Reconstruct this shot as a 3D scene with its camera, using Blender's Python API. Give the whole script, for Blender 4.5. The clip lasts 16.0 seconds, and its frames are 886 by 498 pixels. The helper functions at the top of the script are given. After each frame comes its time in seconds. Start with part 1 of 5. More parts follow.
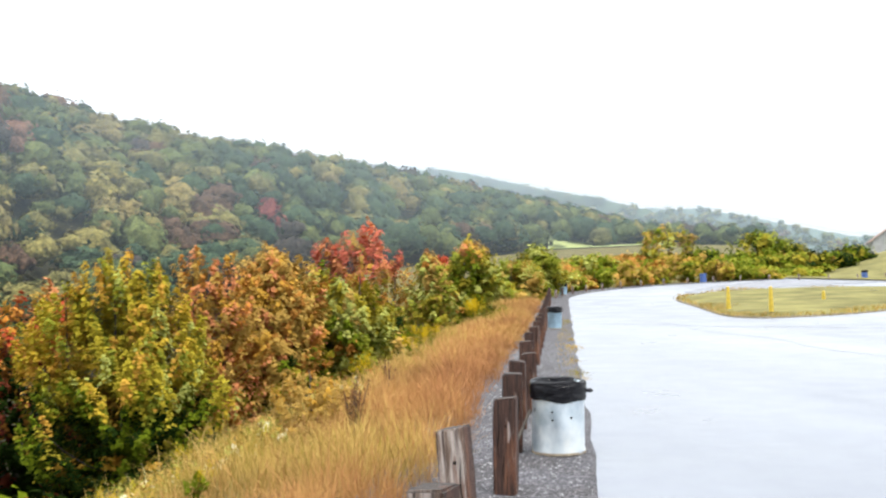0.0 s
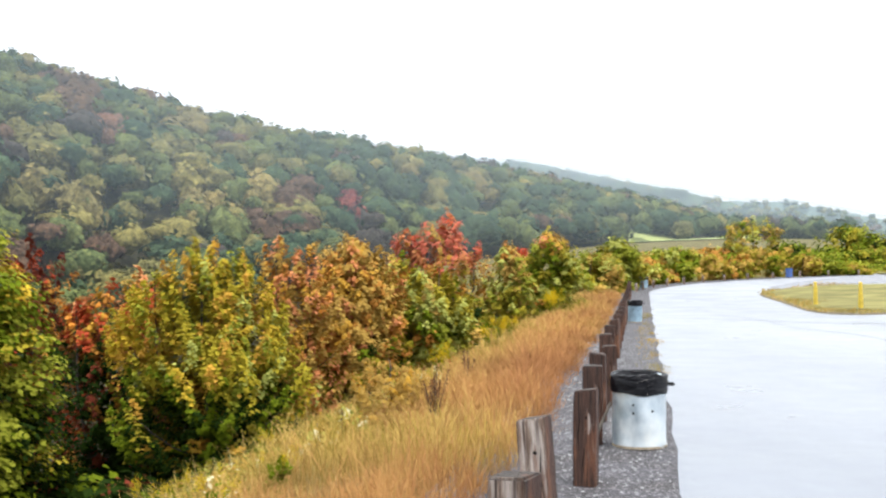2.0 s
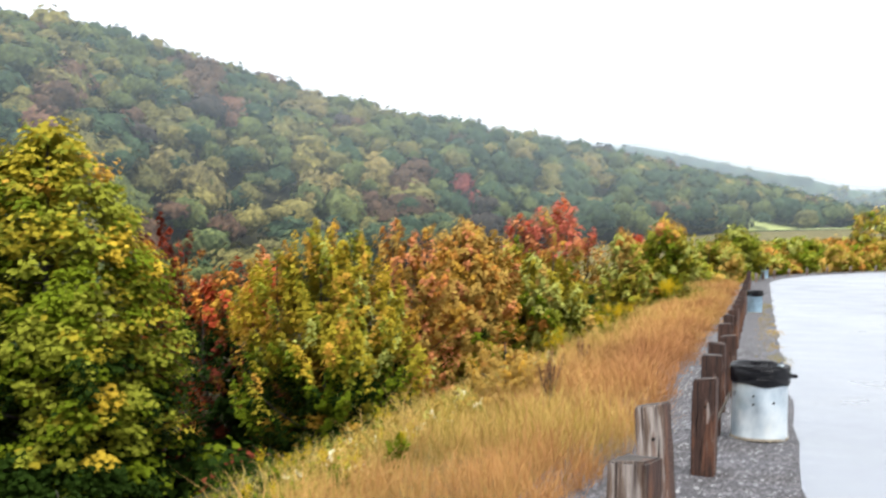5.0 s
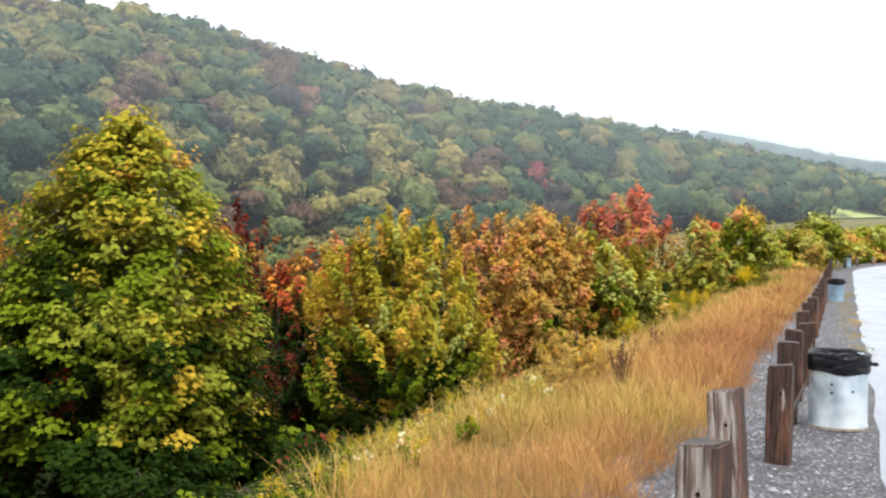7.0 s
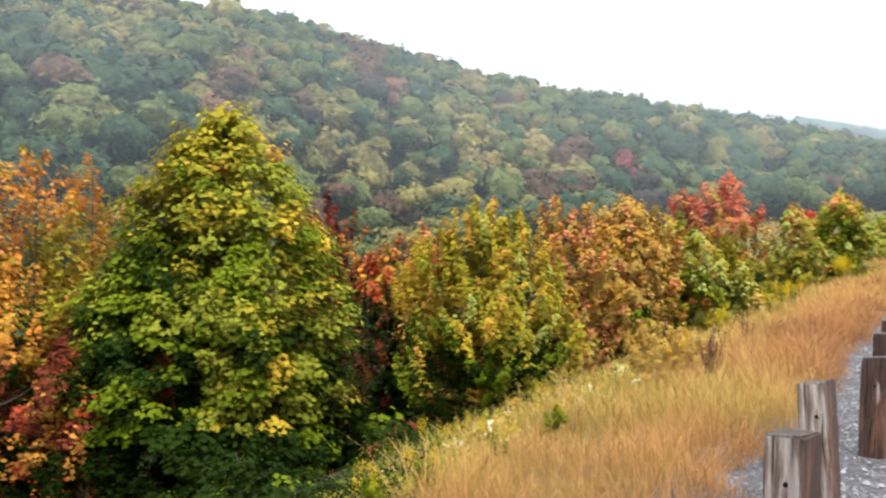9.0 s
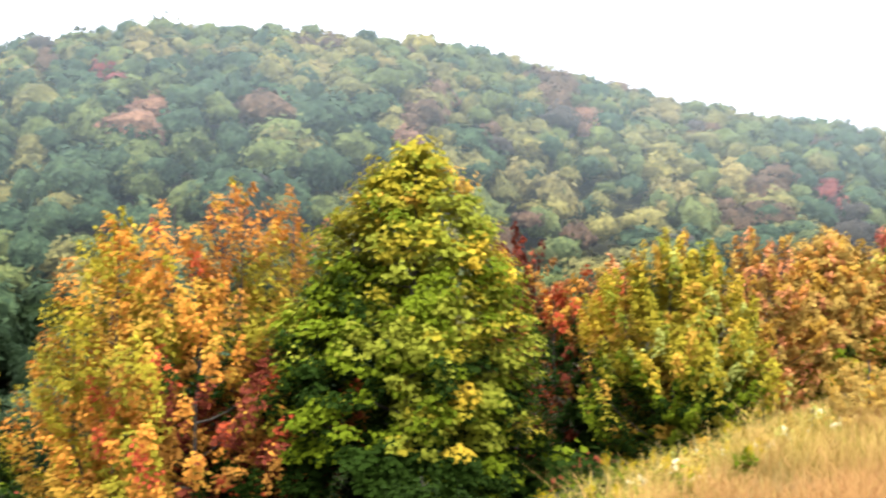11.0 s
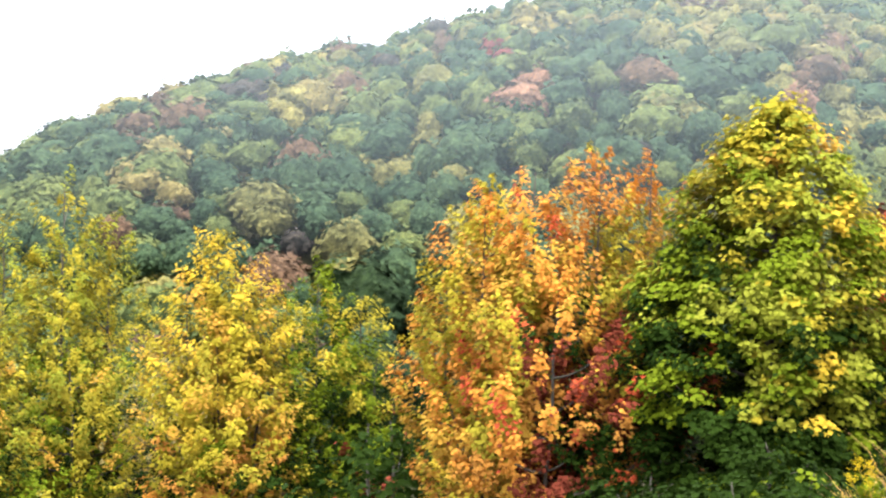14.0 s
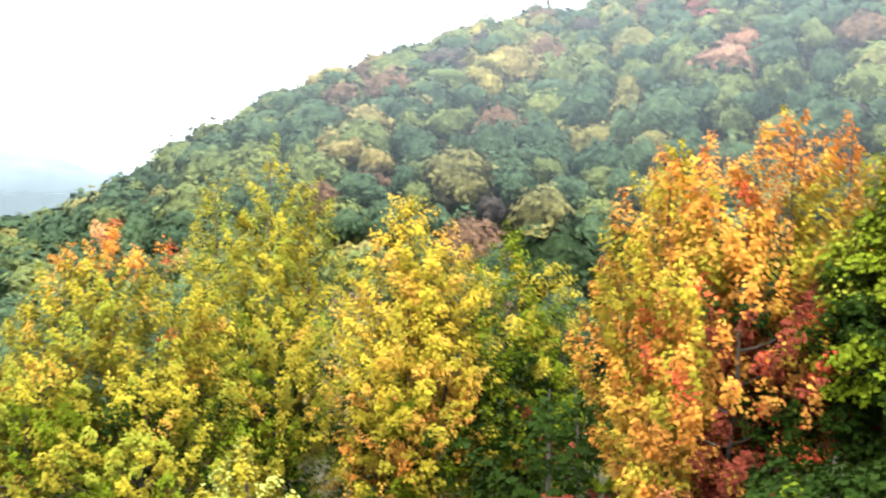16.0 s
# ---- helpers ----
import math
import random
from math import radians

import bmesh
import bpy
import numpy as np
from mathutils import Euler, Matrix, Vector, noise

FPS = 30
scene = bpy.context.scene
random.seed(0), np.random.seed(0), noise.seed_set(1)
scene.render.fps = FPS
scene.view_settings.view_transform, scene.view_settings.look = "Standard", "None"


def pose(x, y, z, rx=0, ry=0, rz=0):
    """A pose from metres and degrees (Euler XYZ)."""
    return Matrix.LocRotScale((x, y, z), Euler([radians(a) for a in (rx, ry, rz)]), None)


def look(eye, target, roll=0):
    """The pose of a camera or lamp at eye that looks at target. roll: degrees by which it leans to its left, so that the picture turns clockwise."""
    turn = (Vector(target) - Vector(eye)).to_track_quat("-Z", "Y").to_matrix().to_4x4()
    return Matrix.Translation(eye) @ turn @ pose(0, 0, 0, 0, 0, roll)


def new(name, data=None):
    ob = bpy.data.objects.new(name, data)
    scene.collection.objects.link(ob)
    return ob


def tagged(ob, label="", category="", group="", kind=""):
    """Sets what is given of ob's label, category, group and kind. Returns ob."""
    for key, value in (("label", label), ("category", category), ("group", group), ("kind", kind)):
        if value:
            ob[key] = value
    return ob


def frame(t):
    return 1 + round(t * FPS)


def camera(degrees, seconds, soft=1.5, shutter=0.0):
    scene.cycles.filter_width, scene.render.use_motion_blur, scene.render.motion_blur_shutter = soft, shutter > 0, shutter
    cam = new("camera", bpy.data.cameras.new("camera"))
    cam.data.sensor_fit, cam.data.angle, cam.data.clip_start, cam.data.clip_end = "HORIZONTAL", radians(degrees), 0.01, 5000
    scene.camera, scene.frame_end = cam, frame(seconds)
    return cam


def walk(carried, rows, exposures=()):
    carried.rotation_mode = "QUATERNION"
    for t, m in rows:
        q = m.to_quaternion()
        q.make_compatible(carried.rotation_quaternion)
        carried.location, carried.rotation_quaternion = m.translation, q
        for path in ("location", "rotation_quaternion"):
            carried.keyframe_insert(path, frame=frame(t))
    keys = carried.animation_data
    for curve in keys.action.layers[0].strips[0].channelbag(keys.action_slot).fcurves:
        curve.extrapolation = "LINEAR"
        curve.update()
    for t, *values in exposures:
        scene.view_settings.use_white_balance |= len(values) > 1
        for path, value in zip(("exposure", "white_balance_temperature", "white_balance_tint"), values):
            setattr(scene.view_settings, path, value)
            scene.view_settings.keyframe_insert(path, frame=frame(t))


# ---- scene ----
cam = camera(48.9, 16.0, soft=2.3, shutter=0.5)
EYE, TILT, LEAN = 1.81, 1.8, 1.0
ROWS = [
    (0, 0.000, -0.000, 0.000, -0.000, -0.000, -0.000),
    (0.5, -0.015, -0.008, -0.011, 1.196, -0.091, -0.407),
    (1, -0.021, -0.022, -0.013, 2.185, -0.325, -0.241),
    (1.5, -0.022, -0.041, -0.016, 3.279, -0.490, -0.393),
    (2, -0.024, -0.034, -0.012, 4.615, -0.502, -0.457),
    (2.5, -0.028, -0.079, -0.010, 5.435, -0.406, -0.719),
    (3, -0.032, -0.090, -0.009, 6.528, -0.343, -0.821),
    (3.5, -0.036, -0.091, -0.006, 7.823, 0.007, -0.957),
    (4, -0.046, -0.129, -0.002, 8.743, -0.225, -1.336),
    (4.5, -0.060, -0.129, -0.007, 9.834, -0.287, -1.697),
    (5, -0.074, -0.134, -0.018, 11.238, -1.522, -1.410),
    (5.2, -0.074, -0.156, -0.018, 12.150, -2.233, -1.003),
    (7.3, -0.042, -0.127, -0.054, 15.771, -2.328, -1.227),
    (7.5, -0.056, -0.116, -0.045, 15.897, -2.336, -0.981),
    (8, -0.038, -0.150, -0.043, 16.672, -2.858, -0.692),
    (8.5, -0.025, -0.216, -0.046, 18.435, -2.862, -0.718),
    (8.7, -0.021, -0.251, -0.036, 19.245, -3.039, -0.742),
    (10.8, 0.065, -0.319, -0.034, 30.493, -1.367, -1.799),
    (11, 0.060, -0.348, -0.005, 31.681, -1.510, -1.297),
    (11.5, 0.185, -0.480, -0.005, 38.012, -2.627, -1.238),
    (12, 0.240, -0.465, 0.026, 39.767, -3.607, -1.445),
    (12.5, 0.351, -0.381, 0.011, 44.952, -2.176, -1.300),
    (13, 0.416, -0.219, -0.006, 48.680, -0.646, 0.063),
    (13.5, 0.543, -0.245, -0.039, 51.333, -1.431, 0.341),
    (14, 0.668, -0.231, -0.080, 53.944, -3.705, -0.379),
    (14.5, 0.700, -0.085, -0.038, 54.155, -3.615, 1.353),
    (15, 0.811, -0.034, -0.056, 57.588, -6.140, 1.115),
    (15.5, 0.797, 0.082, -0.043, 62.607, -7.128, 1.832),
    (16, 0.917, -0.011, -0.085, 65.546, -5.703, -0.114),
]
EXPOSURES = [(0, 1.22), (5, 1.17), (8.5, 1.22), (11, 1.80), (11.5, 1.80), (12.0, 2.06), (12.6, 2.18), (13.1, 1.98), (13.5, 1.78), (13.9, 2.0), (14.3, 2.22), (15, 2.3), (15.5, 2.34), (16, 2.24)]
walk(cam, [(t, pose(0, 0, EYE, TILT, LEAN, 0) @ pose(x, y, z, 90 + pitch, roll, yaw)) for t, x, y, z, yaw, pitch, roll in ROWS], EXPOSURES)

# ---------------------------------------------------------------- sky and sun
world = bpy.data.worlds.new("overcast")
scene.world = world
world.use_nodes = True
nt = world.node_tree
nt.nodes.clear()
sky = nt.nodes.new("ShaderNodeTexSky")
sky.sky_type = "NISHITA"
sky.sun_disc = False
sky.sun_elevation, sky.sun_rotation = radians(72), radians(124)
sky.dust_density = 4.0
clear = nt.nodes.new("ShaderNodeBackground")
clear.inputs["Strength"].default_value = 0.10
cloud = nt.nodes.new("ShaderNodeBackground")
cloud.inputs["Color"].default_value = (0.93, 0.97, 1.0, 1)
# an overcast sky is three times brighter overhead than at the horizon
wdir = nt.nodes.new("ShaderNodeTexCoord")
wsep = nt.nodes.new("ShaderNodeSeparateXYZ")
wmap = nt.nodes.new("ShaderNodeMapRange")
for key, value in (("From Min", 0.0), ("From Max", 1.0), ("To Min", 0.46), ("To Max", 2.1)):
    wmap.inputs[key].default_value = value
nt.links.new(wdir.outputs["Generated"], wsep.inputs[0])
nt.links.new(wsep.outputs["Z"], wmap.inputs["Value"])
nt.links.new(wmap.outputs[0], cloud.inputs["Strength"])
mixed = nt.nodes.new("ShaderNodeMixShader")
mixed.inputs[0].default_value = 0.9
wout = nt.nodes.new("ShaderNodeOutputWorld")
nt.links.new(sky.outputs[0], clear.inputs["Color"])
nt.links.new(clear.outputs[0], mixed.inputs[1])
nt.links.new(cloud.outputs[0], mixed.inputs[2])
nt.links.new(mixed.outputs[0], wout.inputs[0])
sun_data = bpy.data.lights.new("sun", "SUN")
sun_data.energy, sun_data.angle, sun_data.color = 1.5, radians(16), (1.0, 0.96, 0.9)
sun = new("sun", sun_data)
sun.matrix_world = look((12, -8, 45), (0, 0, 0))


# ---------------------------------------------------------------- materials
class Mat:
    """A principled material with short helpers for its nodes."""

    def __init__(self, name, rough=0.8, metal=0.0, spec=0.5):
        self.m = bpy.data.materials.new(name)
        self.m.use_nodes = True
        self.t = self.m.node_tree
        self.b = self.t.nodes["Principled BSDF"]
        self.b.inputs["Roughness"].default_value = rough
        self.b.inputs["Metallic"].default_value = metal
        self.b.inputs["Specular IOR Level"].default_value = spec
        self.coord = self.t.nodes.new("ShaderNodeTexCoord").outputs["Object"]

    def node(self, kind, **values):
        nd = self.t.nodes.new(kind)
        for key, value in values.items():
            nd.inputs[key.replace("_", " ")].default_value = value
        return nd

    def link(self, a, b):
        self.t.links.new(a, b)

    def noise(self, scale, detail=4.0, rough=0.6, stretch=None):
        nd = self.node("ShaderNodeTexNoise", Scale=scale, Detail=detail, Roughness=rough)
        if stretch:
            mp = self.node("ShaderNodeMapping", Scale=stretch)
            self.link(self.coord, mp.inputs["Vector"])
            self.link(mp.outputs[0], nd.inputs["Vector"])
        else:
            self.link(self.coord, nd.inputs["Vector"])
        return nd.outputs["Fac"]

    def ramp(self, fac, *stops):
        nd = self.node("ShaderNodeValToRGB")
        el = nd.color_ramp.elements
        while len(el) < len(stops):
            el.new(0.5)
        for e, (at, c) in zip(el, stops):
            e.position, e.color = at, (*c, 1)
        self.link(fac, nd.inputs[0])
        return nd.outputs[0]

    def mix(self, fac, a, b, mode="MIX"):
        nd = self.node("ShaderNodeMix")
        nd.data_type, nd.blend_type = "RGBA", mode
        for sock, v in ((nd.inputs[0], fac), (nd.inputs[6], a), (nd.inputs[7], b)):
            if isinstance(v, (int, float)):
                sock.default_value = v
            elif isinstance(v, tuple):
                sock.default_value = (*v, 1)
            else:
                self.link(v, sock)
        return nd.outputs[2]

    def times(self, a, b):
        if a is None:
            return b
        nd = self.node("ShaderNodeMath")
        nd.operation = "MULTIPLY"
        self.link(a, nd.inputs[0])
        self.link(b, nd.inputs[1])
        return nd.outputs[0]

    def colour(self, out):
        if isinstance(out, tuple):
            self.b.inputs["Base Color"].default_value = (*out, 1)
        else:
            self.link(out, self.b.inputs["Base Color"])
        return self

    def bump(self, fac, strength=0.3, distance=0.02):
        nd = self.node("ShaderNodeBump", Strength=strength, Distance=distance)
        self.link(fac, nd.inputs["Height"])
        self.link(nd.outputs[0], self.b.inputs["Normal"])
        return self


def leaf_material(name, dark, light, through_light=0.22):
    """Leaves: every leaf (island) has its own tone; light comes through them."""
    k = Mat(name, rough=0.65, spec=0.02)
    geo = k.t.nodes.new("ShaderNodeNewGeometry")
    rnd = geo.outputs["Random Per Island"]
    c = k.ramp(rnd, (0.0, tuple(0.6 * d + 0.4 * e for d, e in zip(dark, light))), (1.0, tuple(0.4 * d + 0.6 * e for d, e in zip(dark, light))))
    big = k.ramp(k.noise(0.5, 2.0), (0.3, (0.72, 0.72, 0.72)), (0.7, (1.15, 1.15, 1.1)))
    c = k.mix(1.0, c, big, "MULTIPLY")
    k.colour(c)
    tr = k.t.nodes.new("ShaderNodeBsdfTranslucent")
    k.link(c, tr.inputs["Color"])
    ms = k.t.nodes.new("ShaderNodeMixShader")
    ms.inputs[0].default_value = through_light
    out = k.t.nodes["Material Output"]
    k.link(k.b.outputs[0], ms.inputs[1])
    k.link(tr.outputs[0], ms.inputs[2])
    k.link(ms.outputs[0], out.inputs["Surface"])
    return k.m


LEAF = {
    # dark green leaves, lowered to near-black to stand in for shade
    "darkgreen": leaf_material("leaf_darkgreen_shaded", (0.007, 0.016, 0.0024), (0.021, 0.04, 0.0046)),
    "green": leaf_material("leaf_green", (0.06, 0.092, 0.005), (0.15, 0.18, 0.01)),
    "fresh": leaf_material("leaf_fresh_green", (0.144, 0.163, 0.0138), (0.299, 0.301, 0.0368), 0.28),
    "lime": leaf_material("leaf_yellow_green", (0.235, 0.193, 0.014), (0.42, 0.336, 0.034), 0.28),
    "yellow": leaf_material("leaf_yellow", (0.385, 0.265, 0.02), (0.55, 0.385, 0.046), 0.3),
    "gold": leaf_material("leaf_gold", (0.38, 0.209, 0.026), (0.55, 0.325, 0.056), 0.28),
    "orange": leaf_material("leaf_orange", (0.41, 0.15, 0.02), (0.6, 0.265, 0.05), 0.22),
    "pink": leaf_material("leaf_salmon", (0.42, 0.15, 0.055), (0.6, 0.26, 0.115), 0.22),
    "red": leaf_material("leaf_red", (0.27, 0.038, 0.016), (0.46, 0.09, 0.036)),
    "rose": leaf_material("leaf_rose", (0.4, 0.085, 0.05), (0.58, 0.18, 0.12), 0.22),
    "brown": leaf_material("leaf_russet", (0.269, 0.11, 0.0202), (0.459, 0.213, 0.0448), 0.22),
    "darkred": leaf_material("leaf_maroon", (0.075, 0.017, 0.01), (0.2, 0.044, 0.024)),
    "olive": leaf_material("leaf_olive", (0.184, 0.159, 0.0138), (0.333, 0.27, 0.0299), 0.25),
    "pale": leaf_material("leaf_pale", (0.265, 0.287, 0.0575), (0.425, 0.425, 0.115), 0.25),
    "tan": leaf_material("leaf_tan", (0.31, 0.184, 0.0368), (0.46, 0.305, 0.0805), 0.25),
}


def woods_material(name, dark, light):
    """A whole far crown: leaf clumps as relief and speckle, each sprig with its own tone."""
    k = Mat(name, rough=0.85, spec=0.03)
    geo = k.t.nodes.new("ShaderNodeNewGeometry")
    c = k.ramp(geo.outputs["Random Per Island"], (0.0, tuple(0.8 * d + 0.2 * e for d, e in zip(dark, light))), (1.0, tuple(0.25 * d + 0.75 * e for d, e in zip(dark, light))))
    broad = k.ramp(k.noise(0.09, 3.0, 0.6), (0.3, (0.72, 0.78, 0.85)), (0.7, (1.25, 1.2, 1.1)))
    fine = k.noise(1.5, 5.0, 0.7)
    c = k.mix(1.0, c, broad, "MULTIPLY")
    c = k.mix(1.0, c, k.ramp(fine, (0.36, (0.5, 0.54, 0.58)), (0.64, (1.42, 1.4, 1.28))), "MULTIPLY")
    k.colour(c)
    return k.bump(fine, 1.0, 0.5).m


WOODS_KIND = {
    "green": ((0.043, 0.063, 0.026), (0.125, 0.137, 0.046)),
    "deep": ((0.021, 0.041, 0.025), (0.058, 0.085, 0.042)),
    "olive": ((0.084, 0.08, 0.03), (0.175, 0.152, 0.056)),
    "yellow": ((0.125, 0.112, 0.036), (0.23, 0.19, 0.062)),
    "tan": ((0.116, 0.0952, 0.0374), (0.204, 0.16, 0.0612)),
    "russet": ((0.068, 0.0408, 0.0286), (0.129, 0.0748, 0.0462)),
    "rose": ((0.136, 0.068, 0.0476), (0.218, 0.116, 0.0782)),
    "red": ((0.109, 0.0272, 0.0272), (0.19, 0.051, 0.0442)),
    "plum": ((0.0272, 0.0245, 0.0231), (0.0612, 0.0476, 0.0422)),
    # near-black green that holds the deep shade at the hill's foot
    "toe_shade": ((0.0109, 0.0204, 0.00952), (0.0272, 0.0422, 0.0177)),
}
WOODS = [woods_material("woods_" + key, *tones) for key, tones in WOODS_KIND.items()]
WOODS_AT = {key: i for i, key in enumerate(WOODS_KIND)}


def make_bark():
    k = Mat("bark", rough=0.9)
    f = k.noise(9.0, 6.0, 0.7, (3, 3, 0.5))
    return k.colour(k.ramp(f, (0.3, (0.022, 0.017, 0.013)), (0.7, (0.09, 0.075, 0.06)))).bump(f, 0.6, 0.03).m


def make_ground():
    k = Mat("meadow_ground", rough=0.95, spec=0.08)
    a = k.ramp(k.noise(0.35, 6.0), (0.3, (0.08, 0.064, 0.02)), (0.55, (0.136, 0.12, 0.04)), (0.75, (0.072, 0.088, 0.024)))
    b = k.ramp(k.noise(14.0, 5.0), (0.3, (0.44, 0.4, 0.36)), (0.7, (0.96, 0.92, 0.8)))
    return k.colour(k.mix(1.0, a, b, "MULTIPLY")).bump(k.noise(20.0, 6.0), 0.7, 0.06).m


def make_road():
    k = Mat("worn_asphalt", rough=0.36, spec=0.6)
    base = k.ramp(k.noise(0.12, 5.0, 0.6, (1, 0.25, 1)), (0.32, (0.11, 0.12, 0.145)), (0.7, (0.19, 0.205, 0.235)))
    grit = k.ramp(k.noise(90.0, 3.0, 0.8), (0.25, (0.75, 0.75, 0.76)), (0.75, (1.12, 1.12, 1.12)))
    k.colour(k.mix(1.0, base, grit, "MULTIPLY"))
    r = k.ramp(k.noise(0.5, 4.0), (0.3, (0.26, 0.26, 0.26)), (0.7, (0.5, 0.5, 0.5)))
    k.link(r, k.b.inputs["Roughness"])
    return k.bump(k.noise(120.0, 3.0, 0.8), 0.25, 0.01).m


def make_gravel():
    k = Mat("shoulder_gravel", rough=0.85)
    vor = k.node("ShaderNodeTexVoronoi", Scale=42.0)
    k.link(k.coord, vor.inputs["Vector"])
    stone = k.ramp(vor.outputs["Color"], (0.1, (0.013, 0.012, 0.015)), (0.66, (0.043, 0.04, 0.047)), (0.97, (0.22, 0.22, 0.24)))
    dirt = k.ramp(k.noise(1.3, 5.0), (0.35, (0.62, 0.56, 0.52)), (0.65, (1.1, 1.1, 1.12)))
    k.colour(k.mix(1.0, stone, dirt, "MULTIPLY"))
    return k.bump(vor.outputs["Distance"], 0.8, 0.02).m


def make_post_wood(name, low, mid, high, bleached):
    """Weathered timber: long grain, dark wet streaks, and faces bleached grey in part."""
    k = Mat(name, rough=0.85)
    grain = k.noise(18.0, 7.0, 0.75, (4, 4, 0.16))
    wood = k.ramp(grain, (0.32, low), (0.5, mid), (0.66, high))
    bleach = k.ramp(k.noise(5.0, 5.0, 0.65, (2.2, 2.2, 0.35)), (0.62 - bleached, (0, 0, 0)), (0.74 - bleached, (1, 1, 1)))
    grey = k.ramp(grain, (0.32, (0.17, 0.15, 0.14)), (0.62, (0.5, 0.48, 0.45)))
    info = k.t.nodes.new("ShaderNodeObjectInfo")
    tone = k.ramp(info.outputs["Random"], (0.0, (0.7, 0.6, 0.57)), (1.0, (1.2, 1.12, 1.08)))
    rusty = k.ramp(grain, (0.32, (0.05, 0.018, 0.01)), (0.62, (0.19, 0.082, 0.038)))
    rust = k.ramp(k.noise(3.1, 4.0, 0.6, (2.6, 2.6, 0.45)), (0.52, (0, 0, 0)), (0.6, (0.75, 0.75, 0.75)))
    c = k.mix(1.0, k.mix(rust, k.mix(bleach, wood, grey), rusty), tone, "MULTIPLY")
    streak = k.ramp(k.noise(9.0, 4.0, 0.6, (3.5, 3.5, 0.12)), (0.36, (0.2, 0.16, 0.15)), (0.5, (1, 1, 1)))
    k.colour(k.mix(1.0, c, streak, "MULTIPLY"))
    return k.bump(grain, 0.7, 0.015).m


def make_zinc():
    k = Mat("galvanised_steel", rough=0.42, metal=0.75)
    n = k.noise(2.6, 5.0, 0.6, (1, 1, 0.7))
    c = k.ramp(n, (0.32, (0.31, 0.4, 0.47)), (0.52, (0.6, 0.66, 0.7)), (0.72, (0.8, 0.82, 0.8)))
    k.colour(c)
    k.link(k.ramp(k.noise(8.0, 4.0), (0.3, (0.34,) * 3), (0.7, (0.6,) * 3)), k.b.inputs["Roughness"])
    return k.bump(k.noise(2.2, 3.0), 0.35, 0.04).m


def make_plain(name, colour, rough=0.6, metal=0.0, vary=0.25, scale=6.0):
    k = Mat(name, rough=rough, metal=metal, spec=0.08 if rough > 0.8 else 0.5)
    lo, hi = tuple(c * (1 - vary) for c in colour), tuple(min(1, c * (1 + vary)) for c in colour)
    n = k.noise(scale, 5.0)
    return k.colour(k.ramp(n, (0.3, lo), (0.7, hi))).bump(n, 0.15, 0.01).m


def blade_material(name, dark, light):
    return leaf_material(name, dark, light, 0.3)


BARK, GROUND, ROAD, GRAVEL = make_bark(), make_ground(), make_road(), make_gravel()
TIMBER = make_post_wood("weathered_timber", (0.012, 0.00525, 0.00375), (0.0465, 0.0203, 0.0128), (0.112, 0.0562, 0.0345), 0.03)
GREY_TIMBER = make_post_wood("bleached_timber", (0.0638, 0.0413, 0.0285), (0.173, 0.128, 0.0975), (0.315, 0.266, 0.221), 0.2)
END_GRAIN = make_post_wood("dark_end_grain", (0.0105, 0.00825, 0.00675), (0.0263, 0.0195, 0.015), (0.06, 0.045, 0.0375), -0.1)
ZINC = make_zinc()


def make_bag():
    k = Mat("black_plastic_film", rough=0.12, spec=0.16)
    n = k.noise(7.0, 4.0, 0.6, (1, 1, 3.0))
    return k.colour((0.004, 0.004, 0.006)).bump(n, 1.0, 0.05).m


BAG = make_bag()
HOLE = make_plain("dark_hole", (0.01, 0.009, 0.008), 0.9)
RUST = make_plain("rusty_rim", (0.36, 0.3, 0.22), 0.7, 0.3, 0.4, 18.0)
BLUE = make_plain("blue_enamel", (0.05, 0.1, 0.28), 0.5)
BLUE_ZINC = make_plain("dull_blue_steel", (0.2, 0.29, 0.36), 0.45, 0.4, 0.35, 3.0)
YELLOW = make_plain("yellow_paint", (0.462, 0.329, 0.028), 0.5)
LAWN = make_plain("mown_grass", (0.126, 0.115, 0.042), 0.95, 0.0, 0.55, 0.5)
FIELD = make_plain("hay_field", (0.3, 0.335, 0.13), 0.95, 0.0, 0.25, 0.05)
KERB = make_plain("kerb_earth", (0.14, 0.119, 0.084), 0.9)
TAWNY = blade_material("tawny_grass", (0.31, 0.158, 0.056), (0.46, 0.26, 0.1))
RUSSET = blade_material("russet_grass", (0.245, 0.108, 0.046), (0.38, 0.185, 0.08))
STRAW = blade_material("straw_grass", (0.36, 0.23, 0.066), (0.5, 0.345, 0.115))
MOSSY = blade_material("green_grass", (0.17, 0.135, 0.02), (0.27, 0.21, 0.04))
PALE_W = blade_material("pale_weeds", (0.4, 0.32, 0.12), (0.56, 0.48, 0.22))
ROD = blade_material("goldenrod_flower", (0.42, 0.28, 0.007), (0.595, 0.434, 0.021))
# thatch colour darkened to give shaded depth between the tufts
THATCH = make_plain("grass_thatch", (0.084, 0.0525, 0.0224), 0.95, 0.0, 0.4, 5.0)

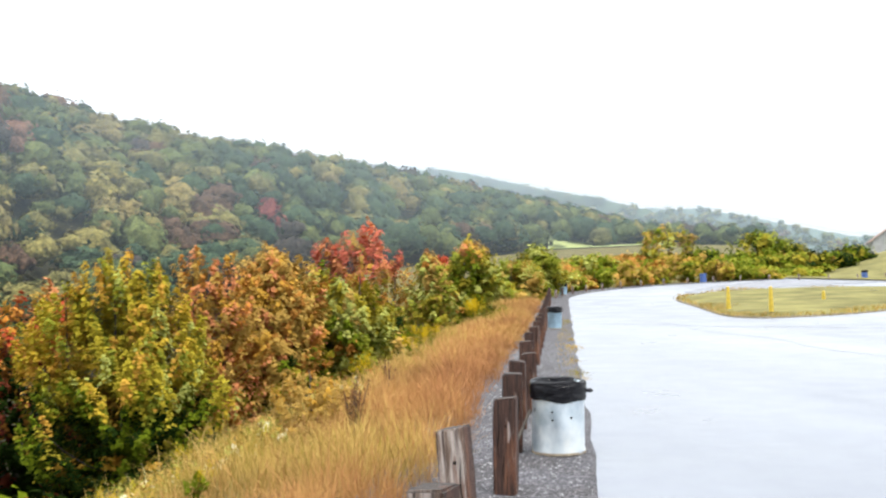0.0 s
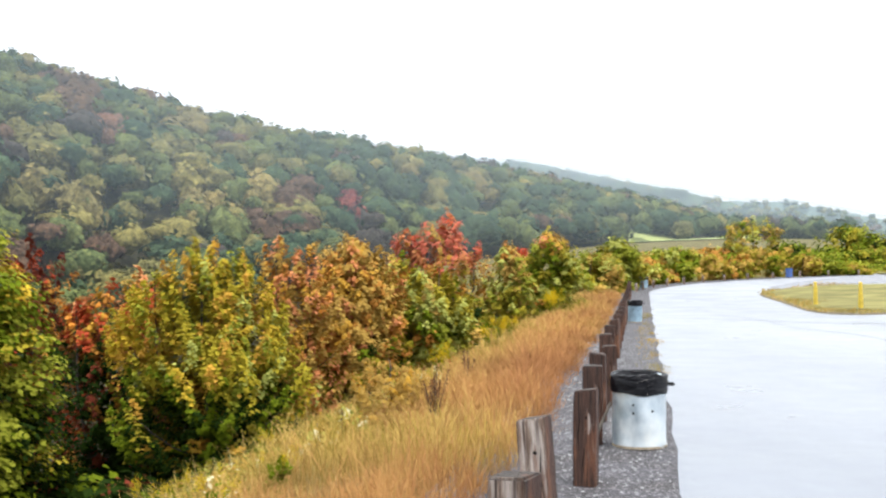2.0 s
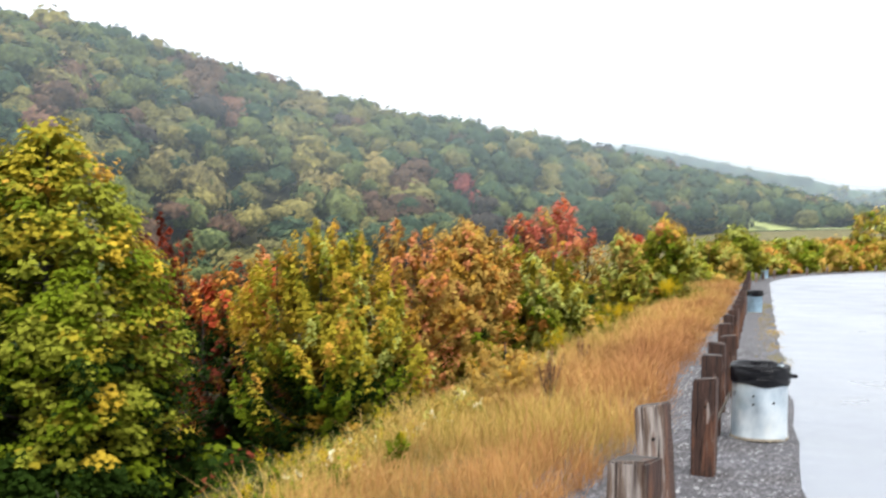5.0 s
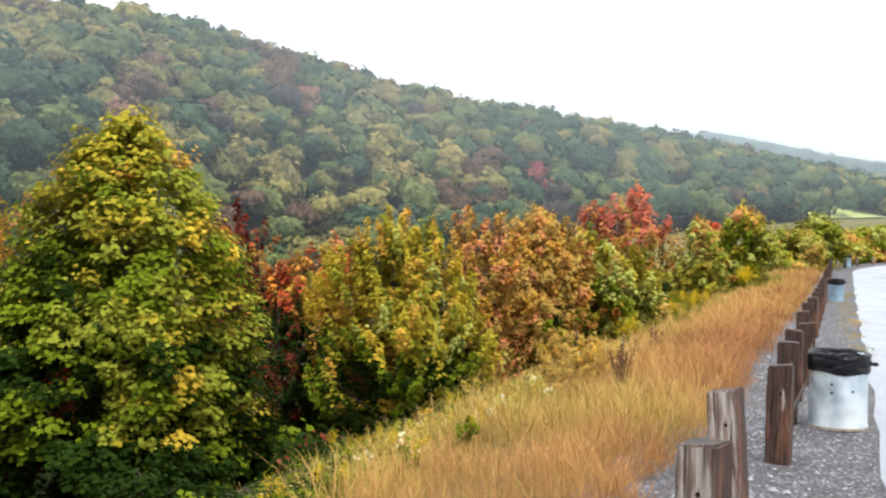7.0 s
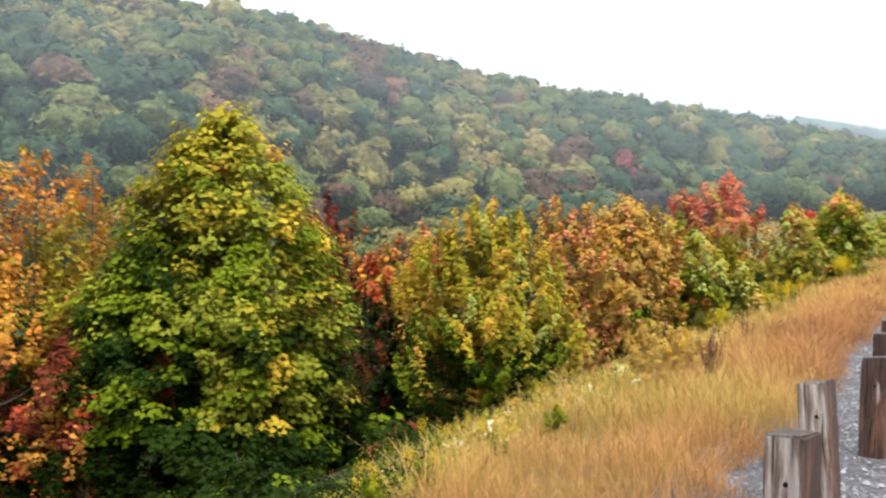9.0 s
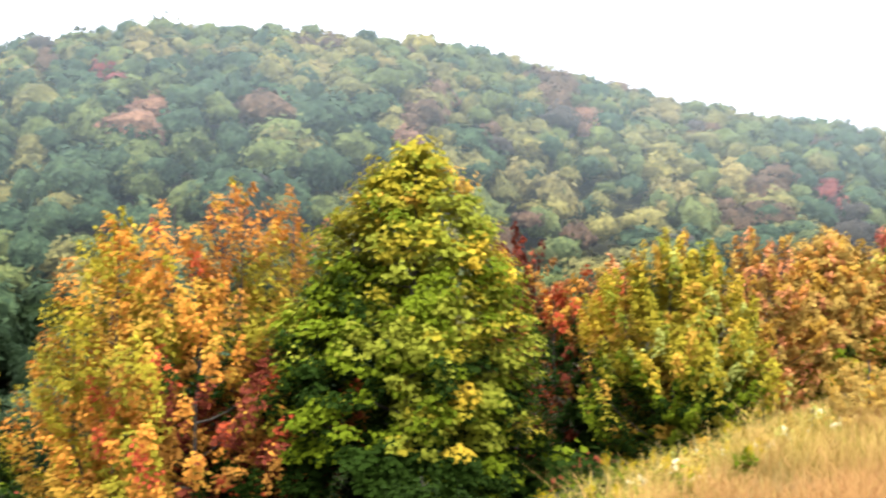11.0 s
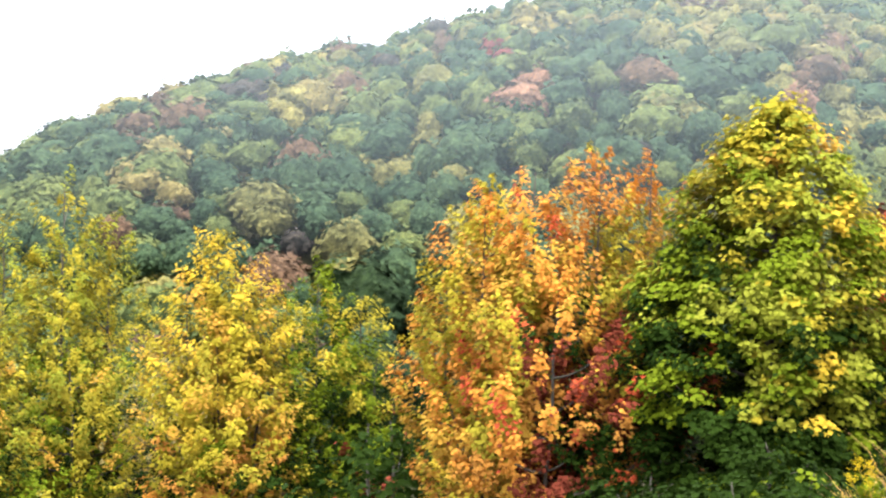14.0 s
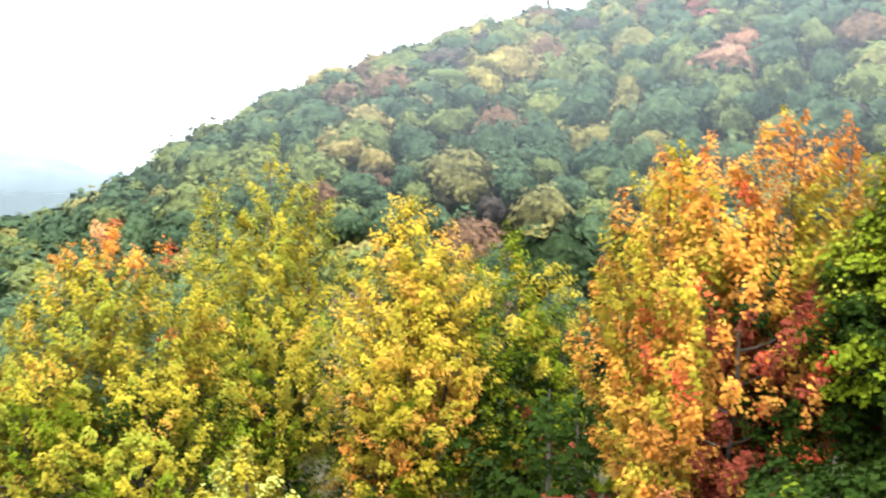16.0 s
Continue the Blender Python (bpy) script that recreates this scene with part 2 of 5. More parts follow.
# ---------------------------------------------------------------- plan of the ground
PL_A = radians(6.7)
PL_U = np.array([math.sin(PL_A), math.cos(PL_A)])
PL_N = np.array([-math.cos(PL_A), math.sin(PL_A)])
PL_O = np.array([-0.5, 0.0])
SKYLINE = ([-40, -20, -12, -7, 1, 8, 14.6, 20, 24.5, 28.5, 34, 38, 44, 49, 54, 58, 61, 65, 69, 71.5, 75, 80, 84, 87, 95, 130],
           [0.2, 1.0, 2.9, 4.4, 6.0, 7.2, 8.45, 9.65, 11.05, 11.95, 12.7, 12.85, 13.0, 12.85, 11.85, 10.55, 10.0, 9.0, 7.55, 6.6, 5.2, 2.1, -0.2, -1.8, -3.0, -3.0])
TOP_R = ([-40, -12, 0, 10, 25, 42, 60, 75, 90], [600, 560, 460, 380, 310, 275, 260, 230, 220])
TOE_R = ([-40, -12, 0, 10, 25, 40, 60, 90], [430, 420, 330, 230, 160, 110, 95, 95])
TOE_Z = ([-40, -12, -5, 10, 25, 40, 90], [8, 14, 11, 0.5, -10, -18, -19])
WOOD_H = 10.0


def smooth(e0, e1, x):
    q = np.clip((x - e0) / (e1 - e0), 0, 1)
    return q * q * (3 - 2 * q)


def wave(x, y, size, seed=0.0):
    """Soft rolling variation between about -1 and 1."""
    a = np.sin(x / size + seed) + np.sin(y / size * 1.17 + 1.7 * seed + 1.0) + np.sin((x + y) / size * 0.63 + 2.1 * seed)
    return a / 3


def ground(x, y):
    """Height of the ground; works on arrays."""
    x, y = np.asarray(x, float), np.asarray(y, float)
    s = (x - PL_O[0]) * PL_N[0] + (y - PL_O[1]) * PL_N[1]
    a = (x - PL_O[0]) * PL_U[0] + (y - PL_O[1]) * PL_U[1]
    r, az = np.hypot(x, y), np.degrees(np.arctan2(-x, y))
    rise = 0.42 * smooth(30, 72, a) + 0.004 * np.clip(a - 70, 0, 60)
    bank = np.interp(s, [0.4, 1.5, 3.2, 6, 9, 12, 16, 22, 30, 60, 120], [0, -0.08, -0.35, -1.5, -2.5, -4.0, -6.3, -9.3, -12, -15, -18])
    near = rise * (1 - smooth(2, 30, s)) + bank
    # grass bank to the right of the far bend
    near = near + 9.0 * smooth(19.5, 31, -az) * smooth(98, 165, r) * (1 - smooth(60, 90, -az))
    near = near + 0.05 * wave(x, y, 1.3) * smooth(0.8, 2.5, s)
    toe, top = np.interp(az, *TOE_R), np.interp(az, *TOP_R)
    z0 = np.interp(az, *TOE_Z)
    left = smooth(-30, -17, az) * (1 - smooth(120, 150, az))
    w = smooth(0.0, 1.0, (r - 45) / np.maximum(toe - 50, 10)) * left
    z = near * (1 - w) + z0 * w
    zt = EYE + np.tan(np.radians(np.interp(az, *SKYLINE))) * top - WOOD_H
    q = np.clip((r - toe) / (top - toe), 0, 1)
    hill = (zt - z0) * (0.6 * q + 0.4 * np.sin(q * math.pi / 2))
    hill = hill + 5.0 * np.sin(q * math.pi) * wave(np.radians(az) * 400, r, 38.0, 0.7)
    hill = hill - np.maximum(r - top, 0) * 0.12
    return np.where(w > 0.99, np.maximum(z + hill * left, -40), z + hill * left * (r > toe))


def mesh_object(name, verts, faces, mats, index=None, parent=None, flat=True):
    """One mesh object from arrays: verts (n, 3), faces (m, k)."""
    me = bpy.data.meshes.new(name)
    verts, faces = np.asarray(verts, np.float32), np.asarray(faces, np.int32)
    m, k = faces.shape
    me.vertices.add(len(verts))
    me.vertices.foreach_set("co", verts.ravel())
    me.loops.add(m * k)
    me.loops.foreach_set("vertex_index", faces.ravel())
    me.polygons.add(m)
    me.polygons.foreach_set("loop_start", np.arange(m, dtype=np.int32) * k)
    me.polygons.foreach_set("loop_total", np.full(m, k, np.int32))
    for mat in mats:
        me.materials.append(mat)
    if index is not None:
        me.polygons.foreach_set("material_index", np.asarray(index, np.int32))
    me.polygons.foreach_set("use_smooth", np.full(m, not flat))
    me.update(calc_edges=True)
    me.validate()
    ob = new(name, me)
    if parent:
        ob.parent = parent
    return ob


def grid_faces(rows, cols, wrap=False):
    i, j = np.meshgrid(np.arange(rows - 1), np.arange(cols if wrap else cols - 1), indexing="ij")
    a = i * cols + j
    b = i * cols + (j + 1) % cols
    return np.stack([a, b, b + cols, a + cols], -1).reshape(-1, 4)


def part(name, bm, material, parent, label=""):
    me = bpy.data.meshes.new(name)
    bm.to_mesh(me)
    bm.free()
    me.materials.append(material)
    ob = new(name, me)
    ob.parent = parent
    if label:
        tagged(ob, label)
    return ob


def thing(name, label, category, m, group="", kind=""):
    ob = new(name)
    ob.matrix_world = m
    return tagged(ob, label, category, group, kind)


# the ground: one sheet out to the horizon
az = np.concatenate([np.linspace(-40, 100, 169), np.linspace(104, 316, 44)])
rr = np.concatenate([[0.0], np.geomspace(0.6, 60, 90), np.geomspace(62, 700, 90), np.geomspace(760, 4500, 16)])
RR, AZ = np.meshgrid(rr, np.radians(az), indexing="ij")
GX, GY = -np.sin(AZ) * RR, np.cos(AZ) * RR
GS = (GX - PL_O[0]) * PL_N[0] + (GY - PL_O[1]) * PL_N[1]
GZ = ground(GX, GY) - 0.10 * (1 - smooth(0.35, 0.9, GS)) * (RR < 100)
faces = grid_faces(len(rr), len(az), wrap=True)
# near-black floor colour, so that gaps between the trees look shaded
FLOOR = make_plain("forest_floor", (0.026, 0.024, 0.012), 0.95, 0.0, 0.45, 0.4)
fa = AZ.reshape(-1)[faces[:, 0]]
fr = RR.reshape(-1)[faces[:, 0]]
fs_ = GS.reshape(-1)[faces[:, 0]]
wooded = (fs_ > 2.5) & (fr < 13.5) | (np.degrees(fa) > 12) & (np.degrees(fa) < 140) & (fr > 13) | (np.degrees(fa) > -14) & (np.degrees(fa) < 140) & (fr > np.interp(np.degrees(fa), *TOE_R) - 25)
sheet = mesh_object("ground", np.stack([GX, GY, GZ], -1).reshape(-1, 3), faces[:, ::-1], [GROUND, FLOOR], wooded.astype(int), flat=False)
tagged(sheet, "rolling ground of dry grass and leaf litter", "ground", kind="structure")


def edge_point(u, off=0.0):
    """A point along the outer edge of the road at u metres, moved off metres to the right: straight, then bending right."""
    a0, k0, turn, rad = radians(7.05), 60.0, radians(62), 44.0
    p = np.array([0.28, 0.0])
    d = np.array([math.sin(a0), math.cos(a0)])
    v = min(u, k0)
    p = p + d * v
    ang = a0
    if u > k0:
        t = min((u - k0) / rad, turn)
        c = p + rad * np.array([math.cos(a0), -math.sin(a0)])
        ang = a0 + t
        p = c + rad * np.array([-math.cos(ang), math.sin(ang)])
        rest = u - k0 - rad * turn
        if rest > 0:
            p = p + rest * np.array([math.sin(ang), math.cos(ang)])
    return p + off * np.array([math.cos(ang), -math.sin(ang)])


# the road: paved from the outer edge inwards
us = np.concatenate([np.linspace(-25, 60, 86), np.linspace(61, 175, 90)])
rows = []
for u in us:
    width = np.interp(u, [-25, 45, 60, 107, 175], [46, 46, 40, 26, 26])
    wob = 0.03 * math.sin(u * 2.1) + 0.02 * math.sin(u * 5.3 + 1)
    for k in range(25):
        p = edge_point(u, wob * (k == 0) + width * (k / 24) ** 1.5)
        rows.append((p[0], p[1], float(ground(p[0], p[1])) + 0.012))
ob = mesh_object("road", rows, grid_faces(len(us), 25)[:, ::-1], [ROAD], flat=False)
tagged(ob, "pale worn asphalt road, damp and reflecting the sky", "road", kind="structure")

# gravel shoulder between the bank and the road
rows = []
for u in us:
    for k, off in enumerate(np.linspace(-2.3, 0.25, 14)):
        p = edge_point(u, off + 0.12 * math.sin(u * 0.9) * (k == 0))
        rows.append((p[0], p[1], float(ground(p[0], p[1])) + 0.006 + 0.008 * math.sin(u * 7 + k * 2.3) * (k < 11) - 0.04 * (k == 13) - 0.05 * (k == 0)))
ob = mesh_object("gravel_shoulder", rows, grid_faces(len(us), 14)[:, ::-1], [GRAVEL], flat=False)
tagged(ob, "grey gravel shoulder beside the asphalt", "gravel", kind="structure")

# grass island with its kerb
ISLAND = [(13.6, 59.5), (12.6, 48), (11.2, 37.8), (15.2, 38.9), (20, 42.8), (34, 55), (48, 64), (48, 80), (34, 74.5), (27, 72), (19, 67.5)]


def rounded(pts, n=3):
    q = [np.array(p, float) for p in pts]
    for _ in range(n):
        q = [w for i in range(len(q)) for w in (0.75 * q[i] + 0.25 * q[(i + 1) % len(q)], 0.25 * q[i] + 0.75 * q[(i + 1) % len(q)])]
    return q


ring = rounded(ISLAND)
mid = sum(ring) / len(ring)
verts = []
for shrink, up in ((1.0, -0.05), (1.0, 0.06), (0.985, 0.08), (0.9, 0.2), (0.6, 0.3), (0.3, 0.32), (0.02, 0.33)):
    for p in ring:
        c = mid + (p - mid) * shrink
        verts.append((c[0], c[1], float(ground(c[0], c[1])) + up))
nr = len(ring)
f = grid_faces(7, nr, wrap=True)
island = mesh_object("grass_island", verts, f, [KERB, LAWN], np.repeat([0, 0, 1, 1, 1, 1], nr), flat=False)
tagged(island, "low mown grass island with a worn edge in the road", "island", kind="structure")

# pale hay field across the valley
rs, an = np.linspace(300, 418, 30), np.linspace(-13.0, -6.2, 24)
V = [(-math.sin(radians(q)) * r, math.cos(radians(q)) * r) for r in rs for q in an]
V = [(x, y, float(ground(x, y)) + 0.4) for x, y in V]
ob = mesh_object("hay_field", V, grid_faces(30, 24), [FIELD], flat=False)
tagged(ob, "pale green hay field below the wooded hill", "field", kind="structure")


# ---------------------------------------------------------------- trees
def tube(points, radii, sides=6):
    """Vertices and quads of a tapered tube along points."""
    pts = np.asarray(points, float)
    n = len(pts)
    d = np.gradient(pts, axis=0)
    d /= np.linalg.norm(d, axis=1)[:, None] + 1e-9
    ref = np.where(np.abs(d[:, 2:3]) > 0.9, np.array([[1.0, 0, 0]]), np.array([[0, 0, 1.0]]))
    a = np.cross(d, ref)
    a /= np.linalg.norm(a, axis=1)[:, None] + 1e-9
    b = np.cross(d, a)
    th = np.linspace(0, 2 * math.pi, sides, endpoint=False)
    v = pts[:, None] + np.asarray(radii)[:, None, None] * (np.cos(th)[None, :, None] * a[:, None] + np.sin(th)[None, :, None] * b[:, None])
    return v.reshape(-1, 3), grid_faces(n, sides, wrap=True)


PLAIN = np.array([(0, 0, 0), (-0.42, 0.5, 0.08), (0, 1.0, -0.05), (0.42, 0.5, 0.08)])
PLAIN_F = np.array([(0, 3, 2, 1)])


def leaves(centres, normals, sizes, rng):
    """Leaf meshes at centres, facing roughly along normals."""
    n = len(centres)
    t, tf = PLAIN, PLAIN_F
    nz = normals / (np.linalg.norm(normals, axis=1)[:, None] + 1e-9)
    rv = rng.normal(size=(n, 3))
    x = np.cross(nz, rv)
    x /= np.linalg.norm(x, axis=1)[:, None] + 1e-9
    y = np.cross(nz, x)
    s = np.asarray(sizes)[:, None, None]
    v = centres[:, None] + s * (t[None, :, 0:1] * x[:, None] + (t[None, :, 1:2] - 0.5) * y[:, None] + t[None, :, 2:3] * nz[:, None])
    f = tf[None] + (np.arange(n) * len(t))[:, None, None]
    return v.reshape(-1, 3), f.reshape(-1, 4)


EGG = ([0, 0.06, 0.2, 0.38, 0.55, 0.7, 0.84, 0.94, 1.0], [0.35, 0.72, 0.97, 1.0, 0.95, 0.8, 0.56, 0.32, 0.06])
DOME = ([0, 0.1, 0.3, 0.55, 0.75, 0.9, 1.0], [0.6, 0.9, 1.0, 0.98, 0.85, 0.58, 0.15])
VASE = ([0, 0.1, 0.3, 0.5, 0.68, 0.8, 0.9, 0.96, 1.0], [0.75, 0.9, 0.98, 1.0, 0.98, 0.86, 0.66, 0.44, 0.2])


def tree(name, label, x, y, ztop, radius, palette, seed, group="", tufts=400, per=36, leaf=0.11, tuft=0.3, spike=0.5, up=0.6, shape=EGG,
         leaders=None, gaps=0.3, flat=0.7, limbs=46, category="tree"):
    """A broadleaf plant: trunk and ascending limbs, and a crown of separate leaves in many small tufts with gaps between them.
    leaders: (right, away, top, radius) of each stem's crown, as seen from the road. spike: 0 for round tufts, 1 for pointed sprays.
    palette(h, side, u) gives the leaf colour's name for a tuft at height share h and side -1 (left) .. 1 (right)."""
    rng = np.random.default_rng(seed)
    z0 = float(ground(x, y))
    height = ztop - z0
    root = thing(name, label, category, pose(x, y, z0), group)
    ex = np.array([y, -x]) / (math.hypot(x, y) + 1e-6)
    ey = np.array([x, y]) / (math.hypot(x, y) + 1e-6)
    leaders = leaders or [(0.0, 0.0, ztop, radius)]
    weight = np.array([(t - z0) * r for _, _, t, r in leaders])
    weight = weight / weight.sum()
    tv, tf, nv = [], [], 0

    def add(points, radii, sides=5):
        nonlocal nv
        v, f = tube(points, radii, sides)
        tv.append(v)
        tf.append(f + nv)
        nv += len(v)

    thick = 0.012 * height + 0.03 * min(1.0, height / 4)
    grid = np.linspace(0, 1, 60)
    share = np.interp(grid, *shape) + 0.02
    cdf = np.cumsum(share) / share.sum()
    cs, ws = [], []
    for (ox, oy, top, r), wt in zip(leaders, weight):
        tall = top - z0
        off = ox * ex + oy * ey
        q = np.linspace(0, 1, 9)
        wob = np.cumsum(rng.normal(0, 0.02 * r, (9, 2)), 0)
        bend = (0.12 + 0.88 * np.minimum(1, q * 1.6) ** 0.8) if len(leaders) > 1 else np.ones(9)
        axis = np.stack([off[0] * bend + wob[:, 0] * q, off[1] * bend + wob[:, 1] * q, tall * q * 0.96 - 0.15 * (q == 0)], -1)
        add(axis, thick * (1 - 0.88 * q) / math.sqrt(len(leaders)) + 0.006, 8)
        n = max(6, int(tufts * wt * 1.35))
        h = np.interp((np.arange(n) + rng.random(n)) / n, cdf, grid)
        th = np.arange(n) * 2.399963 + rng.normal(0, 0.4, n)
        ph = rng.uniform(0, 6.28, 3)
        rad = r * np.interp(h, *shape) * (1 + 0.15 * np.sin(2 * th + ph[0] + 4 * h) + 0.12 * np.sin(5 * th + 9 * h + ph[1]) + 0.04 * np.sin(11 * h * tall / r + 3 * th + ph[2]))
        depth = np.where(rng.random(n) < 0.74, rng.uniform(0.78, 1.02, n), rng.uniform(0.25, 0.8, n))
        rad = np.maximum(rad - 0.55 * tuft, 0.04 * r) * depth
        a = np.stack([np.interp(h, q, axis[:, k]) for k in range(2)], -1)
        c = np.concatenate([a + rad[:, None] * np.stack([np.cos(th), np.sin(th)], -1), (h * (tall - 0.35 * tuft * (1 + spike)))[:, None]], 1)
        # pockets without leaves, where the crown opens
        k = 2.2 / (tuft * 2.6)
        pocket = np.sin(c[:, 0] * k + ph[0]) + np.sin(c[:, 1] * k * 1.1 + ph[1]) + 0.6 * np.sin(c[:, 2] * k * 1.25 + 1.4 * c[:, 0] * k + ph[2]) + rng.normal(0, 0.5, n)
        keep = (pocket > np.quantile(pocket, gaps))
        rise = up * (0.35 + 0.9 * h)
        w = np.stack([np.cos(th) * (1 - 0.6 * rise), np.sin(th) * (1 - 0.6 * rise), rise], -1) + rng.normal(0, 0.22, (n, 3))
        w /= np.linalg.norm(w, axis=1)[:, None]
        for i in np.flatnonzero(keep)[:: max(1, int(n / (limbs * wt + 1)))]:
            b = max(0.03, h[i] - (0.25 + 0.45 * up) * rad[i] / tall)
            p0 = np.array([np.interp(b, q, axis[:, j]) for j in range(3)])
            g = np.linspace(0, 1, 5)[:, None]
            path = p0 + (c[i] - p0) * g + np.array([0, 0, -0.12 * rad[i]]) * (g * (1 - g) * 4) * (1 if up > 0.3 else -0.4)
            add(path, np.maximum(thick * 0.3 * (1 - 0.5 * b) * (1 - 0.85 * g[:, 0]), 0.005), 4)
        cs.append(c[keep])
        ws.append(w[keep])
    mesh_object("trunk", np.concatenate(tv), np.concatenate(tf), [BARK], parent=root, flat=False)
    c, w = np.concatenate(cs), np.concatenate(ws)
    m = len(c)
    size = tuft * rng.uniform(0.7, 1.3, m)
    which = np.repeat(np.arange(m), rng.poisson(per * (size / tuft) ** 1.3) + 3)
    n = len(which)
    along = rng.random(n) ** 0.85
    lat = rng.normal(size=(n, 3))
    lat *= (rng.random(n) ** 0.33 / (np.linalg.norm(lat, axis=1) + 1e-6))[:, None] * np.array([1, 1, flat])
    ln = size[which] * (0.9 + 1.5 * spike)
    pos = c[which] + w[which] * (ln * (along - 0.45))[:, None] + lat * (size[which] * (0.95 - 0.35 * spike) * (1 - 0.72 * spike * along))[:, None]
    pos[:, 2] -= 0.25 * size[which] * (lat[:, 0] ** 2 + lat[:, 1] ** 2)
    out = pos * np.array([1, 1, 0])
    out /= np.linalg.norm(out, axis=1)[:, None] + 1e-6
    nrm = 0.4 * out + np.array([0, 0, 0.75]) + 0.45 * lat + rng.normal(0, 0.16, (n, 3))
    names = sorted(LEAF)
    cell, tone = {}, []
    for p in c:
        key = tuple(np.floor(p / (0.22 * radius + 0.12)).astype(int))
        if key not in cell:
            cell[key] = rng.random()
        u_ = cell[key] if rng.random() < 0.45 else rng.random()
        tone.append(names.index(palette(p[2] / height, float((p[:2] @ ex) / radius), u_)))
    tone = np.array(tone)
    idx = tone[which]
    stray = rng.random(n) < 0.05
    idx[stray] = tone[np.clip(which[stray] + rng.integers(-25, 25, stray.sum()), 0, m - 1)]
    used = sorted(set(idx.tolist()))
    v, fc = leaves(pos, nrm, leaf * rng.uniform(0.6, 1.35, n), rng)
    mesh_object("crown", v, fc, [LEAF[names[i]] for i in used], np.searchsorted(used, idx), root)
    return root


def pick(u, **w):
    """The key at share u of the weights."""
    total, at = sum(w.values()), 0.0
    for key, value in w.items():
        at += value / total
        if u < at:
            return key
    return key


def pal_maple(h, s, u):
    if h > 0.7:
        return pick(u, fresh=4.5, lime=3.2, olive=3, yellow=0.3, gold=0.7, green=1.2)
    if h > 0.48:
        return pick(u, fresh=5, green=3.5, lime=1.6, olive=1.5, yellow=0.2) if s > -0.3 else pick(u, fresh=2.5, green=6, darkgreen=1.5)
    # lower and left leaves go near-black green, crown shade put into their colour
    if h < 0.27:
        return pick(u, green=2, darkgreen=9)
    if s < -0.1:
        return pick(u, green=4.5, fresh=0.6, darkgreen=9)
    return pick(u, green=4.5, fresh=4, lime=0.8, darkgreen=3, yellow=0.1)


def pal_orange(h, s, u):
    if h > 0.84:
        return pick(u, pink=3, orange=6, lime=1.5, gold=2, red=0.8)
    # lower right: red-brown leaves, darkened further to stand in for shade
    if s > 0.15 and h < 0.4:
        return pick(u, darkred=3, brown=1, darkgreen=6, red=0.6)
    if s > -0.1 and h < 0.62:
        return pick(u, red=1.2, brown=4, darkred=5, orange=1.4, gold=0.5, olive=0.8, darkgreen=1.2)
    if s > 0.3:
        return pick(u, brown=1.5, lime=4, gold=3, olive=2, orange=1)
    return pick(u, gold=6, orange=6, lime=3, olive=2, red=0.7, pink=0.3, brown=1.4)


def pal_of(**w):
    return lambda h, s, u: pick(u, **w)


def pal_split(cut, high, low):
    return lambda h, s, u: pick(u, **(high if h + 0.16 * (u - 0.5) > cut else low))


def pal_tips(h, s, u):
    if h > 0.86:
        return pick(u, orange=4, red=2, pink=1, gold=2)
    # lower leaves get dark green mixed in as painted shade
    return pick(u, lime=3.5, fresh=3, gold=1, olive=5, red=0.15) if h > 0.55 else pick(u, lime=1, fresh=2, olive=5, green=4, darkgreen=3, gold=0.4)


ROW = "trees below the bank"
MAPLE = ([0, 0.05, 0.2, 0.38, 0.51, 0.58, 0.645, 0.78, 0.9, 0.96, 1.0], [0.55, 0.8, 1.0, 0.98, 0.9, 0.8, 0.73, 0.6, 0.4, 0.25, 0.08])
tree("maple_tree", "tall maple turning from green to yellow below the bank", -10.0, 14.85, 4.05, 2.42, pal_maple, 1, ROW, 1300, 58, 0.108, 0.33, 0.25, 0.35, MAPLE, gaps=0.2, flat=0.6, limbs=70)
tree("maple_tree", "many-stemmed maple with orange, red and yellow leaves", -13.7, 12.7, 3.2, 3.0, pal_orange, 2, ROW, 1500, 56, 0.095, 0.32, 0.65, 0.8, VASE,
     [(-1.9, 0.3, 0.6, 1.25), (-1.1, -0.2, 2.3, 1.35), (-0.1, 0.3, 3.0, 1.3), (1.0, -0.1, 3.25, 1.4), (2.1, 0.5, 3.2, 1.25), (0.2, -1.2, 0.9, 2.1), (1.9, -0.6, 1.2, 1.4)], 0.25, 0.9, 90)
tree("maple_tree", "slim maple with maroon leaves behind the bank", -12.5, 23.8, 2.6, 0.95, pal_of(darkred=7, brown=1.6, red=1.4), 3, ROW, 260, 34, 0.12, 0.24, 0.8, 1.0, VASE,
     [(-0.4, 0, 2.4, 0.85), (0.1, 0.2, 2.75, 0.85), (0.6, 0, 2.3, 0.85)], 0.12)
# below the red top, dark green leaves put understorey shade into the colour
tree("maple_tree", "maple with red top and lower leaves darkened for shade", -9.6, 21.8, 1.9, 1.5, pal_split(0.68, dict(red=4, brown=3, orange=1.5, pink=0.8, gold=1), dict(darkred=2.4, brown=0.5, red=0.6, darkgreen=9)), 4, ROW, 420, 36, 0.12, 0.28, 0.65, 0.8, VASE,
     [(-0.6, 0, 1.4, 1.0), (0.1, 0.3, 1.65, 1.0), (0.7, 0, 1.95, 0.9)])
